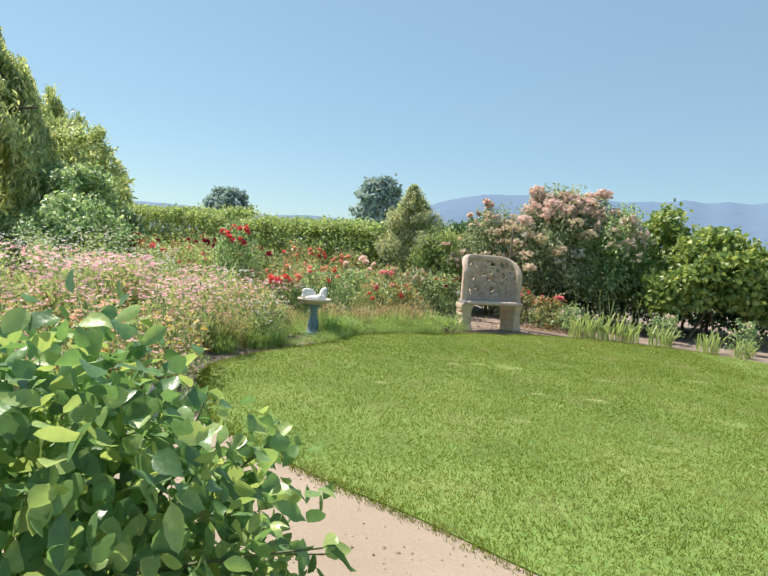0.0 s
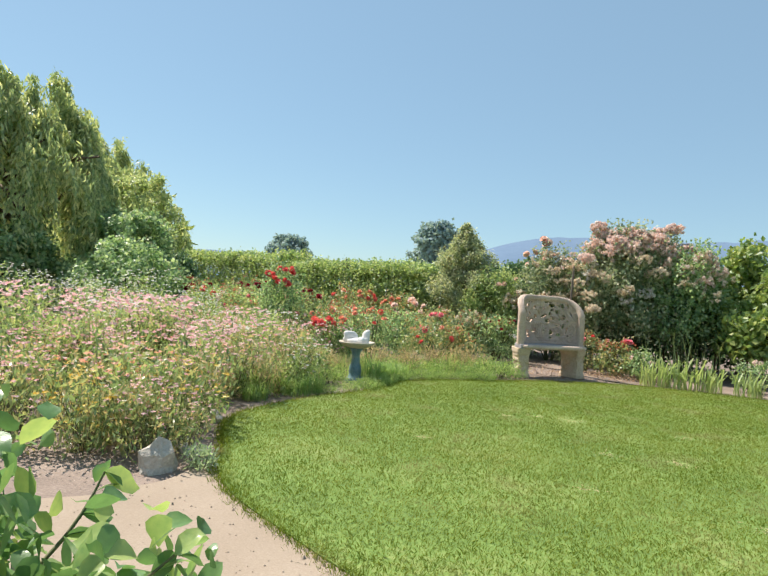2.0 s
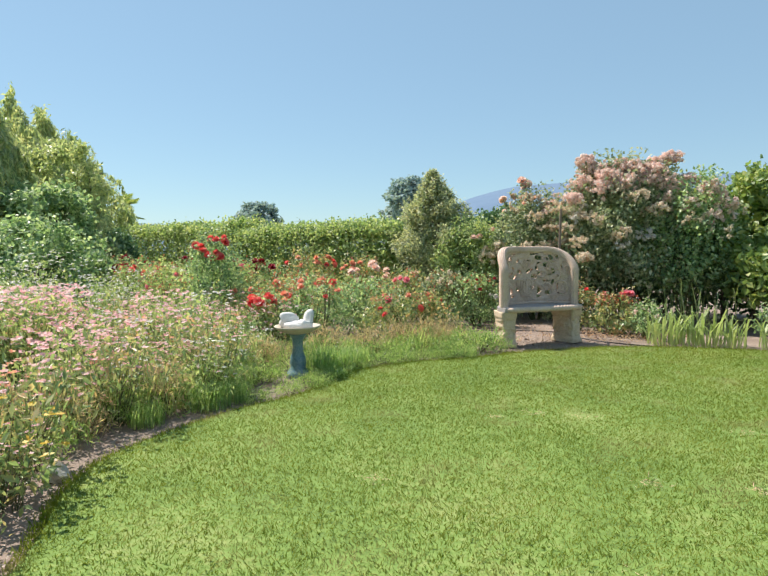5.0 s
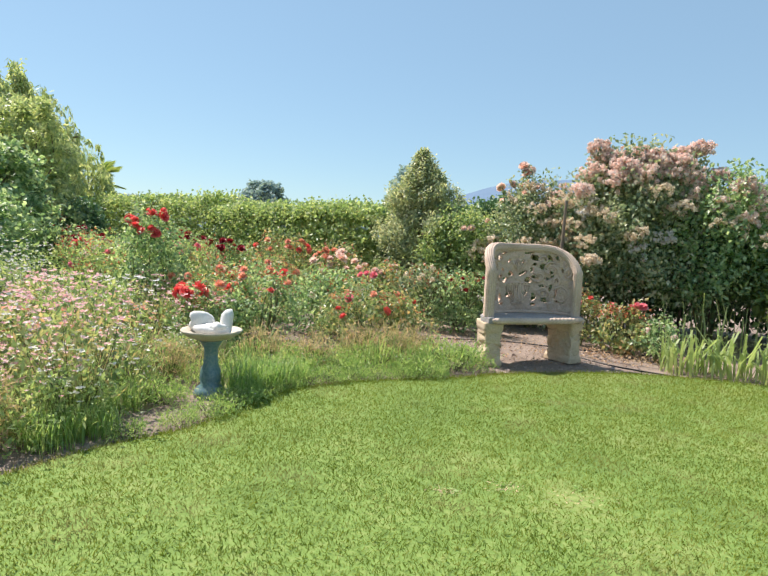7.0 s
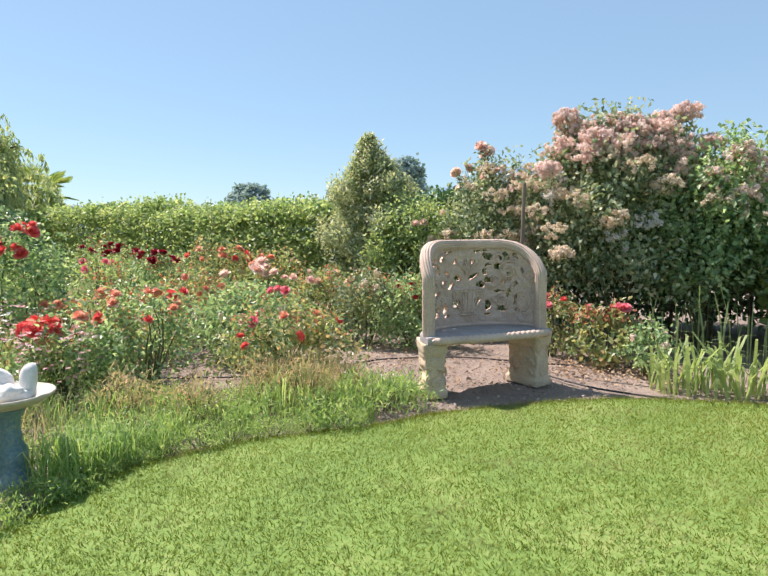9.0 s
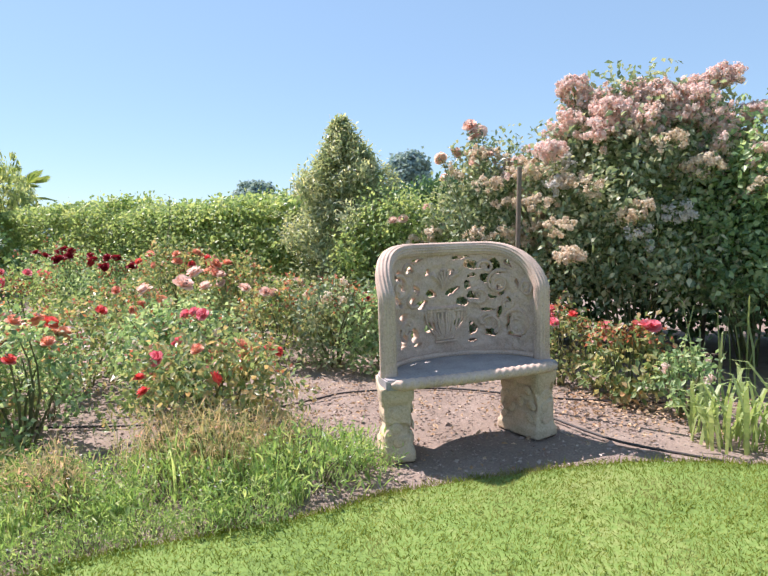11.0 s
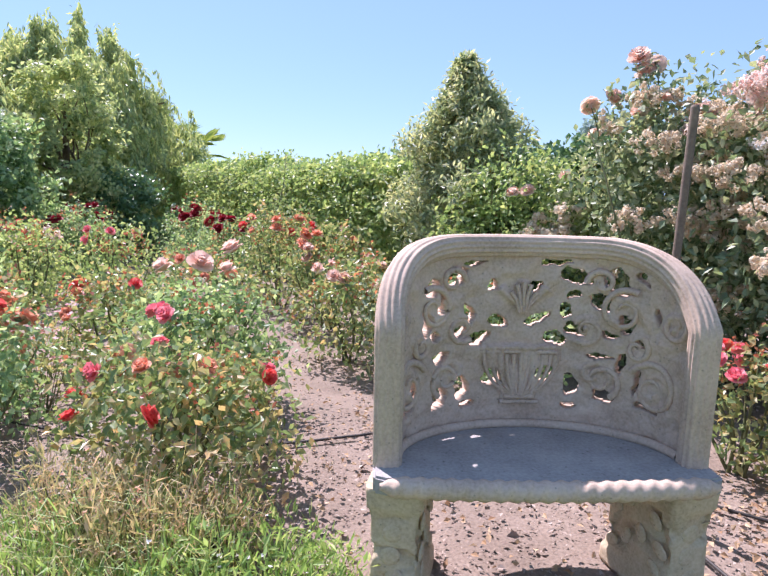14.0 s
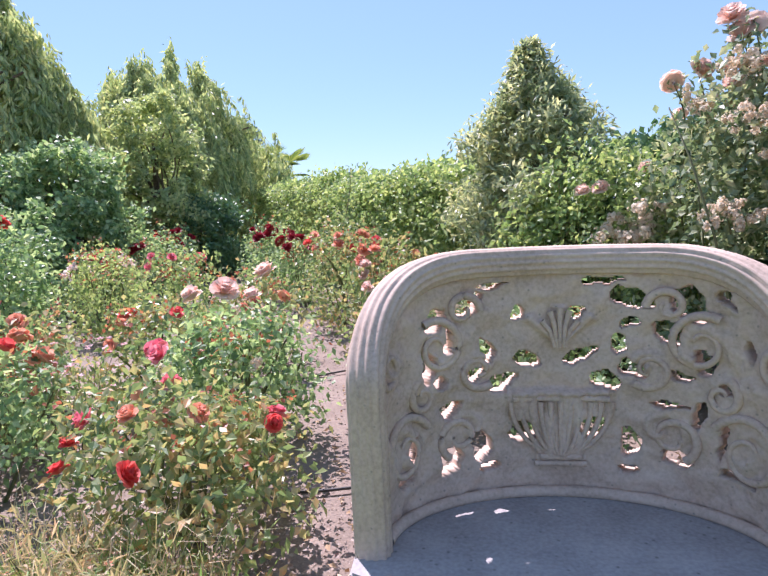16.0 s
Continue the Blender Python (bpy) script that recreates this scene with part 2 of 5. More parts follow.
DARK_RED = leafy("dark_red_petals", [(0.1, (0.22, 0.008, 0.015)), (0.6, (0.42, 0.02, 0.04)), (0.95, (0.5, 0.05, 0.07))], 0.55, 0.2, lit=(1, 1, 1), gain=1.0)
CRIMSON = leafy("crimson_petals", [(0.1, (0.84, 0.15, 0.22)), (0.6, (0.91, 0.34, 0.37)), (0.95, (0.92, 0.55, 0.54))], 0.55, 0.4, lit=(1, 1, 1), gain=1.0)
PEACH = leafy("peach_petals", [(0.1, (0.92, 0.60, 0.50)), (0.6, (0.93, 0.71, 0.60)), (0.95, (0.93, 0.80, 0.70))], 0.55, 0.5, lit=(1, 1, 1), gain=1.0)
ORANGE = leafy("orange_petals", [(0.1, (0.88, 0.32, 0.20)), (0.6, (0.91, 0.50, 0.34)), (0.95, (0.92, 0.66, 0.48))], 0.55, 0.4, lit=(1, 1, 1), gain=1.0)
PINK = leafy("pale_pink_petals", [(0.1, (0.93, 0.60, 0.53)), (0.5, (0.94, 0.75, 0.66)), (0.95, (0.94, 0.86, 0.79))], 0.6, 0.5, 5.0, lit=(1, 1, 1), gain=1.0)
FADED = leafy("faded_cream_petals", [(0.1, (0.72, 0.54, 0.36)), (0.5, (0.84, 0.73, 0.56)), (0.95, (0.89, 0.84, 0.73))], 0.6, 0.45, 5.0, lit=(1, 1, 1), gain=1.0)
WHITE = leafy("white_petals", [(0.1, (0.66, 0.62, 0.56)), (0.6, (0.80, 0.77, 0.72)), (0.95, (0.86, 0.84, 0.80))], 0.55, 0.3, lit=(1, 1, 1), gain=1.0)
WILD_PINK = leafy("wild_pink_petals", [(0.1, (0.78, 0.34, 0.38)), (0.5, (0.88, 0.54, 0.53)), (0.95, (0.91, 0.77, 0.73))], 0.6, 0.35, lit=(1, 1, 1), gain=1.0)
YELLOW = leafy("yellow_petals", [(0.1, (0.70, 0.42, 0.06)), (0.6, (0.80, 0.60, 0.12)), (0.95, (0.85, 0.75, 0.36))], 0.6, 0.3, lit=(1, 1, 1), gain=1.0)
PURPLE = leafy("purple_petals", [(0.1, (0.22, 0.14, 0.36)), (0.9, (0.42, 0.34, 0.60))], 0.6, 0.3, lit=(1, 1, 1), gain=1.0)

rng = np.random.default_rng(7)


# ---- mesh helpers ----
def part(name, me, mat, parent=None, label="", at=None):
    """Links a mesh (bmesh or mesh data) as one object under a thing."""
    if isinstance(me, bmesh.types.BMesh):
        data = bpy.data.meshes.new(name)
        me.to_mesh(data)
        me.free()
        me = data
    if mat and not me.materials:
        me.materials.append(mat)
    ob = new(name, me)
    ob.parent = parent
    if at is not None:
        ob.matrix_basis = at
    return tagged(ob, label)


def thing(name, at, label, category, group="", kind=""):
    ob = new(name)
    ob.empty_display_size = 0.1
    ob.matrix_basis = at if isinstance(at, Matrix) else Matrix.Translation(at)
    return tagged(ob, label, category, group, kind)


def raw(name, verts, faces, smooth=False):
    """A mesh of equal-sided faces from arrays."""
    me = bpy.data.meshes.new(name)
    verts, faces = np.asarray(verts, np.float32), np.asarray(faces, np.int32)
    k = faces.shape[1]
    me.vertices.add(len(verts))
    me.vertices.foreach_set("co", verts.ravel())
    me.loops.add(faces.size)
    me.loops.foreach_set("vertex_index", faces.ravel())
    me.polygons.add(len(faces))
    me.polygons.foreach_set("loop_start", np.arange(len(faces), dtype=np.int32) * k)
    me.polygons.foreach_set("use_smooth", np.full(len(faces), smooth))
    me.update(calc_edges=True)
    return me


def unit(v):
    return v / np.maximum(np.linalg.norm(v, axis=-1, keepdims=True), 1e-9)


def leaves(name, at, ahead, length, width, fold=0.25, droop=0.0, rich=False, face=None):
    """Many leaves in one mesh: each a folded blade at a place, pointing ahead."""
    at, ahead = np.asarray(at, float), unit(np.asarray(ahead, float))
    n = len(at)
    length, width = np.broadcast_to(length, n)[:, None], np.broadcast_to(width, n)[:, None]
    side = unit(np.cross(ahead, rng.normal(size=(n, 3)) * 0.6 + (0, 0, 1) if face is None else face))
    up = np.cross(side, ahead)
    down = np.array((0, 0, -1.0)) * droop
    mid = at + ahead * length * 0.45
    tip = at + ahead * length + down * length
    if not rich:
        v = np.stack([at, mid + side * width + up * width * fold, tip, mid - side * width + up * width * fold], 1)
        f = np.array([[0, 1, 2], [0, 2, 3]])
    else:
        lift = up * width * fold * rng.uniform(0.2, 2.6, (n, 1))
        down = down * rng.uniform(0.2, 2.0, (n, 1))
        left, right, spine = [], [], []
        for share, wide in ((0.12, 0.5), (0.32, 0.95), (0.58, 0.92), (0.82, 0.5)):
            q = at + ahead * length * share + down * length * share ** 2
            spine.append(q)
            left.append(q + side * width * wide + lift * wide)
            right.append(q - side * width * wide + lift * wide)
        v = np.stack([at, *spine, tip, *left, *right], 1)
        f = [[0, 6, 1], [0, 1, 10], [9, 5, 4], [4, 5, 13]]
        for q in range(3):
            f += [[1 + q, 6 + q, 7 + q], [1 + q, 7 + q, 2 + q], [1 + q, 11 + q, 10 + q], [1 + q, 2 + q, 11 + q]]
        f = np.array(f)
    k = v.shape[1]
    faces = (f[None] + np.arange(n)[:, None, None] * k).reshape(-1, 3)
    return raw(name, v.reshape(-1, 3), faces, rich)


def tubes(name, lines, radius, sides=5):
    """Round stems along lines of points; radius: at the foot and at the tip."""
    verts, faces, base = [], [], 0
    ring = np.linspace(0, 2 * np.pi, sides, endpoint=False)
    for line in lines:
        line = np.asarray(line, float)
        way = unit(np.gradient(line, axis=0))
        a = unit(np.cross(way, (0.31, 0.17, 0.93) if abs(way[0][2]) < 0.8 else (0.9, 0.3, 0.1)))
        b = np.cross(way, a)
        r = np.linspace(radius[0], radius[1], len(line))[:, None, None]
        v = line[:, None] + r * (np.cos(ring)[None, :, None] * a[:, None] + np.sin(ring)[None, :, None] * b[:, None])
        verts.append(v.reshape(-1, 3))
        for i in range(len(line) - 1):
            for j in range(sides):
                k = (j + 1) % sides
                faces.append([base + i * sides + j, base + i * sides + k, base + (i + 1) * sides + k, base + (i + 1) * sides + j])
        base += len(line) * sides
    return raw(name, np.concatenate(verts), faces, True)


def arc_line(foot, top, bow=0.1, n=5):
    foot, top = np.asarray(foot, float), np.asarray(top, float)
    s = np.linspace(0, 1, n)[:, None]
    side = rng.normal(size=3) * bow * np.linalg.norm(top - foot)
    side[2] = abs(side[2])
    return foot + (top - foot) * s + side * np.sin(np.pi * s) * 0.5


def lumps(n_clumps, per, r, h, low=0.15, spread=0.16):
    """Leaf places of a bushy crown, clump by clump, in a dome of radius r and height h with an uneven outline; and their ways out."""
    ang = rng.uniform(0, 2 * np.pi, n_clumps)
    z = rng.uniform(low, 1, n_clumps) ** 0.8
    rad = np.sqrt(np.clip(1 - ((z - 0.45) / 0.62) ** 2, 0.05, 1)) * rng.uniform(0.45, 1.05, n_clumps)
    c = np.stack([np.cos(ang) * rad * r[0], np.sin(ang) * rad * r[1], z * h * rng.uniform(0.85, 1.08, n_clumps)], 1)
    c = np.repeat(c, per, 0)
    size = np.array([r[0], r[1], h * 0.6]) * spread
    p = c + rng.normal(size=c.shape).clip(-1.7, 1.7) * size
    p[:, 2] = np.abs(p[:, 2] - 0.03) + 0.03
    face = unit(p - (0, 0, h * 0.3)) * (0.8, 0.8, 0.6) + (0, 0, 0.3) + rng.normal(size=p.shape) * 0.75
    ways = rng.normal(size=p.shape) + (0, 0, -0.25) + unit(p) * 0.3
    return p, ways, face


def rose_mesh(name, size, mat, loose=False):
    """One open bloom: three rings of cupped petals round a bud."""
    v, f = [], []
    for ring, (count, r0, r1, lift, tilt) in enumerate([(7, 0.2, 1.0, 0.36, 0.75), (6, 0.16, 0.86, 0.68, 0.55), (5, 0.1, 0.64, 0.92, 0.35), (4, 0.05, 0.36, 1.0, 0.3)]):
        for i in range(count):
            a = 2 * np.pi * (i + 0.5 * ring) / count + rng.normal() * 0.12
            c, s = np.cos(a), np.sin(a)
            w = 0.6 * r1 * (1.2 if loose else 1.0)
            b = len(v)
            for rr, ww, zz in ((r0, 0.3 * w, 0.0), (0.7 * r1, w, lift * 0.75), (r1 * (1.05 if loose else 0.9), 0.75 * w, lift * (0.55 if ring == 0 else 1.0) + rng.normal() * 0.05)):
                for sg in (-1, 0, 1):
                    cup = 0.12 * abs(sg)
                    v.append(((rr - cup) * c - sg * ww * s, (rr - cup) * s + sg * ww * c, zz + cup * 0.6))
            for q in range(2):
                for e in range(2):
                    o = b + q * 3 + e
                    f.append([o, o + 1, o + 4, o + 3])
    b = len(v)
    for zz, rr in ((0.5, 0.34), (0.82, 0.3), (1.0, 0.16)):
        v += [(rr * math.cos(a), rr * math.sin(a), zz) for a in np.arange(6) * math.pi / 3 + zz]
    for q in range(2):
        f += [[b + q * 6 + e, b + q * 6 + (e + 1) % 6, b + q * 6 + 6 + (e + 1) % 6, b + q * 6 + 6 + e] for e in range(6)]
    f += [[b + 12, b + 13, b + 14, b + 15], [b + 12, b + 15, b + 16, b + 17]]
    me = raw(name, np.array(v) * size, f, True)
    me.materials.append(mat)
    return me


def tousled_mesh(name, mat):
    """A ragged cluster floret: loose petals bent every way about its middle."""
    v, f = [], []
    for _ in range(24):
        d = unit(rng.normal(size=3) + (0, 0, 0.35))
        a = unit(np.cross(d, rng.normal(size=3)))
        b = np.cross(d, a)
        c, wide, tall = d * rng.uniform(0.25, 1.15), rng.uniform(0.16, 0.36), rng.uniform(0.2, 0.42)
        o = len(v)
        for row, lift in ((-1, 0.0), (0, 0.2), (1, 0.02)):
            for col in (-1, 0, 1):
                q = wide * (1 - 0.3 * abs(row))
                v.append(c + a * col * q + b * row * tall + d * (lift - 0.12 * abs(col) + rng.normal() * 0.05))
        for r_ in range(2):
            for e in range(2):
                k = o + r_ * 3 + e
                f.append([k, k + 1, k + 4, k + 3])
    me = raw(name, np.array(v), f, False)
    me.materials.append(mat)
    return me


BLOOM = {m.name: [rose_mesh("bloom", 1.0, m, k == 1) for k in range(3)] for m in (RED, DARK_RED, CRIMSON, PEACH, ORANGE)}
BLOOM.update({m.name: [tousled_mesh("bloom", m) for k in range(5)] for m in (PINK, FADED, WHITE)})


def bloom(parent, mat, at, size, name="bloom", out=None):
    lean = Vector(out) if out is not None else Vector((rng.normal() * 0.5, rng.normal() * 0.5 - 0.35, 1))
    q = lean.to_track_quat("Z", "Y").to_matrix().to_4x4() @ Matrix.Rotation(rng.uniform(0, 6.28), 4, "Z")
    ob = part(name, BLOOM[mat.name][int(rng.integers(len(BLOOM[mat.name])))], None, parent, "", Matrix.Translation(at) @ q @ Matrix.Scale(size * rng.uniform(0.85, 1.15), 4))
    return ob


def rose_bush(at, r, h, label, mat=ROSE_LEAF, clumps=40, per=22, leaf=0.035, stems=7, blooms=(), name="rose_bush", group="", spread=0.16, low=0.04):
    """A bush: canes from the base, clumped leaves, and each bloom a part. blooms: (material, count, size, lowest share of the height)."""
    bush = thing(name, (*at, 0.0), label, "bush" if "rose" not in name else "rose bush", group)
    r = (r, r) if isinstance(r, (int, float)) else r
    tops = [((rng.uniform(-0.75, 0.75) * r[0]), rng.uniform(-0.75, 0.75) * r[1], h * rng.uniform(0.6, 0.95)) for _ in range(stems)]
    for t in tops:
        part("cane", tubes("cane", [arc_line((t[0] * 0.15, t[1] * 0.15, -0.02), t, 0.15)], (0.011, 0.004)), STEM, bush)
    clumps = int(clumps * (1.8 if h > 1.3 else 1.15))
    p, w, face = lumps(clumps, per, r, h, low, spread)
    n = len(p)
    part("foliage", leaves("foliage", p, w, leaf * 1.25 * rng.uniform(0.7, 1.4, n), leaf * 0.42 * rng.uniform(0.8, 1.2, n), 0.25, 0.15, False, face), mat, bush)
    if h < 1.3 and "rose" in name:
        c = p[(p[:, 2] > 0.7 * h) & (np.hypot(p[:, 0], p[:, 1]) < 1.1 * max(r))]
        c = np.repeat(c[rng.integers(0, len(c), 26)], 6, 0)
        c = c + rng.normal(size=c.shape) * (0.03, 0.03, 0.035)
        part("young_leaves", leaves("young_leaves", c, rng.normal(size=c.shape) + (0, 0, 0.6), leaf * rng.uniform(0.7, 1.2, len(c)), leaf * 0.32, 0.25, 0.1), YOUNG_LEAF, bush, "rusty red young leaves and hips")
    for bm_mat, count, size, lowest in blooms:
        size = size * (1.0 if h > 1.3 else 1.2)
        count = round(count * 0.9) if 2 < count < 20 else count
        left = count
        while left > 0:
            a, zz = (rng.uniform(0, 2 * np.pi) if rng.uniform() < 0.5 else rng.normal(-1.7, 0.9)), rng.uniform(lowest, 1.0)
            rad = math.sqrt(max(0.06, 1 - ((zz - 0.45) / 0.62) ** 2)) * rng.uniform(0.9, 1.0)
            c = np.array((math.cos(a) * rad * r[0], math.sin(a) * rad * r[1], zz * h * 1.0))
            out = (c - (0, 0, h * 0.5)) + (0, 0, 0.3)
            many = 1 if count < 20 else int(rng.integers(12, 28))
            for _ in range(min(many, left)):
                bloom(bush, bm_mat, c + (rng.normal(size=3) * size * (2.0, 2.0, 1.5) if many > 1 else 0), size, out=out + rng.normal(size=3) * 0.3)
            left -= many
    return bush


def blades(n, r, h, wide, lean=0.35, curl=0.4):
    """A tuft of arching blades, each of three lengths."""
    a, q = rng.uniform(0, 2 * np.pi, n), np.sqrt(rng.uniform(0, 1, n)) * r
    foot = np.stack([np.cos(a) * q, np.sin(a) * q, np.zeros(n)], 1)
    b = rng.uniform(0, 2 * np.pi, n)
    out = np.stack([np.cos(b), np.sin(b), np.zeros(n)], 1)
    hh = (h * rng.uniform(0.5, 1.1, n))[:, None]
    side = np.stack([-np.sin(b), np.cos(b), np.zeros(n)], 1) * (wide * rng.uniform(0.7, 1.2, n))[:, None]
    ln = (lean * rng.uniform(0.2, 1.2, n))[:, None]
    z = np.array((0, 0, 1.0))
    m1 = foot + z * hh * 0.55 + out * hh * ln * 0.35
    m2 = foot + z * hh * (0.95 - curl * 0.15) + out * hh * ln
    tip = foot + z * hh * (1.0 - curl * 0.35) + out * hh * ln * (1.45 + curl)
    v = np.stack([foot - side * 0.7, foot + side * 0.7, m1 + side, m1 - side, m2 + side * 0.7, m2 - side * 0.7, tip], 1)
    f = np.array([[0, 1, 2], [0, 2, 3], [3, 2, 4], [3, 4, 5], [5, 4, 6]])
    return raw("blades", v.reshape(-1, 3), (f[None] + np.arange(n)[:, None, None] * 7).reshape(-1, 3))


# ---- ground, lawn, path, distance ----
def smooth_line(pts, n=8):
    p = np.array(pts, float)
    out = []
    for i in range(len(p) - 1):
        a, b, c, d = p[max(i - 1, 0)], p[i], p[i + 1], p[min(i + 2, len(p) - 1)]
        for t in np.linspace(0, 1, n, endpoint=False):
            out.append(0.5 * (2 * b + (c - a) * t + (2 * a - 5 * b + 4 * c - d) * t * t + (3 * b - a - 3 * c + d) * t ** 3))
    out.append(p[-1])
    return np.array(out)


LAWN_LEFT = smooth_line([(3.5, -9.2), (1.6, -8.2), (0.5, -7.45), (-0.09, -7.02), (-0.55, -6.67), (-0.95, -6.41), (-1.35, -6.1), (-1.7, -5.8), (-1.97, -5.42), (-2.16, -4.94),
                         (-2.37, -4.5), (-2.43, -3.95), (-2.16, -3.12), (-1.78, -2.54), (-1.63, -2.1), (-1.55, -1.7), (-1.34, -1.36), (-1.02, -1.08), (-0.6, -0.87), (-0.22, -0.66), (0.08, -0.42)])
LAWN_BACK = smooth_line([(0.08, -0.42), (0.5, -0.22), (1.0, -0.02), (1.5, 0.1), (2.1, 0.1), (2.8, -0.03), (3.5, -0.32), (4.2, -0.9), (5.2, -2.2), (6.0, -4.0), (6.2, -6.5), (5.2, -8.6), (3.5, -9.2)])
LAWN_EDGE = np.concatenate([LAWN_LEFT[:-1], LAWN_BACK[:-1]])


def sheet(name, outline, z, mat, thick=0.04, label="", category=""):
    bm = bmesh.new()
    vs = [bm.verts.new((x, y, z)) for x, y in outline]
    face = bm.faces.new(vs)
    if face.normal.z < 0:
        face.normal_flip()
    low = bmesh.ops.extrude_face_region(bm, geom=[face])
    bmesh.ops.translate(bm, vec=(0, 0, -thick), verts=[e for e in low["geom"] if isinstance(e, bmesh.types.BMVert)])
    bmesh.ops.recalc_face_normals(bm, faces=bm.faces)
    bmesh.ops.triangulate(bm, faces=bm.faces)
    return tagged(part(name, bm, mat), label, category, kind="structure")


def inside(x, y, poly):
    hit = np.zeros(len(x), bool)
    px, py = poly[:, 0], poly[:, 1]
    for i in range(len(poly)):
        j = i - 1
        cross = ((py[i] > y) != (py[j] > y)) & (x < (px[j] - px[i]) * (y - py[i]) / (py[j] - py[i] + 1e-12) + px[i])
        hit ^= cross
    return hit


def build_ground():
    """One sheet to the horizon: fine and slightly rolling near by, flat far out."""
    g = np.concatenate([[-4000, -1500, -500, -150, -60, -30], np.arange(-18, 18.01, 0.3), [30, 60, 150, 500, 1500, 4000]])
    xx, yy = np.meshgrid(g, g, indexing="ij")
    near = (np.abs(xx) < 17) & (np.abs(yy) < 17)
    zz = np.array([[noise.noise((x * 0.9, y * 0.9, 0)) * 0.012 - 0.014 for y in g] for x in g])
    zz = np.where(near, zz, -0.02)
    n = len(g)
    i, j = np.meshgrid(np.arange(n - 1), np.arange(n - 1), indexing="ij")
    a = (i * n + j).ravel()
    me = raw("ground", np.stack([xx, yy, zz], -1).reshape(-1, 3), np.stack([a, a + n, a + n + 1, a + 1], 1), True)
    me.materials.append(SOIL)
    me.materials.append(FIELD)
    cx, cy = xx[:-1, :-1].ravel(), yy[:-1, :-1].ravel()
    me.polygons.foreach_set("material_index", ((np.abs(cx) > 17) | (cy > 13) | (cy < -17)).astype(np.int32))
    tagged(part("ground", me, None), "bare pinkish brown garden soil under the beds", "soil", kind="structure")


build_ground()
sheet("lawn", LAWN_EDGE, 0.012, TURF, 0.06, "mown green lawn with dry yellowish patches", "lawn")
PATH_EDGE = np.concatenate([LAWN_LEFT[8:72] + np.array((0.02, 0.02)), np.array([(-2.06, -5.45), (-2.12, -5.75), (-2.3, -6.05), (-2.75, -6.35), (-3.6, -6.9), (-4.6, -7.3), (-4.7, -8.6), (-3.2, -8.3), (-1.9, -8.1), (-1.1, -8.6), (-0.7, -9.4), (-0.6, -12.0), (2.0, -12.0), (2.2, -9.3)])])
sheet("path", PATH_EDGE, 0.004, SAND, 0.05, "pale sandy gravel garden path", "path")


THIN_SPOTS = [(0.38, -2.95, 0.09), (0.06, -2.9, 0.05), (-0.22, -3.02, 0.04), (1.05, -5.35, 0.06), (1.6, -5.6, 0.05), (0.5, -4.1, 0.05), (0.95, -4.15, 0.06), (1.9, -4.5, 0.09), (2.4, -2.8, 0.1), (0.2, -5.0, 0.06), (1.3, -3.2, 0.07), (-0.9, -4.2, 0.05)]


def lawn_blades(count, box, tall):
    x, y = rng.uniform(box[0], box[2], count), rng.uniform(box[1], box[3], count)
    keep = inside(x, y, LAWN_EDGE)
    for cx, cy, r in THIN_SPOTS:
        d = np.hypot((x - cx) / 1.5, y - cy) / r + rng.normal(size=count) * 0.25
        keep &= (d > 1) | (rng.uniform(size=count) < 0.3)
    x, y = x[keep], y[keep]
    n = len(x)
    wave = np.sin(x * 2.3 + np.sin(y * 1.7)) * np.sin(y * 2.9 + np.sin(x * 2.1))
    patchy = 0.6 * wave + 0.4 * np.sin(x * 9.1 + 3 * np.sin(y * 5.3)) * np.sin(y * 8.3 + 2 * np.sin(x * 6.1))
    h = tall * rng.uniform(0.5, 1.15, n) * (1 + 0.13 * patchy)
    foot = np.stack([x, y, np.full(n, 0.008)], 1)
    a = rng.uniform(0, 2 * np.pi, n)
    side = np.stack([np.cos(a), np.sin(a), np.zeros(n)], 1) * rng.uniform(0.002, 0.0038, n)[:, None]
    swirl = 3.1 * np.sin(x * 7 + 2.2 * np.sin(y * 6)) + 3.1 * np.sin(y * 8 + 2.0 * np.sin(x * 5))
    comb = np.stack([np.cos(swirl), np.sin(swirl)], 1) * 0.4
    tip = foot + np.stack([(rng.normal(size=n) * 0.65 + comb[:, 0]) * h, (rng.normal(size=n) * 0.65 + comb[:, 1]) * h, h], 1)
    v = np.stack([foot - side, foot + side, tip], 1)
    return raw("lawn_blades", v.reshape(-1, 3), np.arange(3 * n).reshape(-1, 3))


for amount, box in ((520000, (-2.5, -9.2, 3.4, 0.3)), (130000, (3.4, -9.2, 6.2, 0.3))):
    tagged(part("lawn_grass", lawn_blades(amount, box, 0.022), GRASS), "short mown green lawn grass blades", "grass", kind="stuff")


def thatch():
    """Flat dry straw in the lawn's thin spots."""
    spot = np.array(THIN_SPOTS)[rng.integers(0, len(THIN_SPOTS), 800)]
    n = len(spot)
    at = np.column_stack([spot[:, 0] + rng.normal(size=n) * spot[:, 2] * 0.9, spot[:, 1] + rng.normal(size=n) * spot[:, 2] * 0.6, rng.uniform(0.012, 0.02, n)])
    way = np.column_stack([rng.normal(size=(n, 2)), rng.normal(size=n) * 0.12])
    return leaves("thatch", at, way, 0.03 * rng.uniform(0.5, 1.3, n), 0.0022, 0.3)


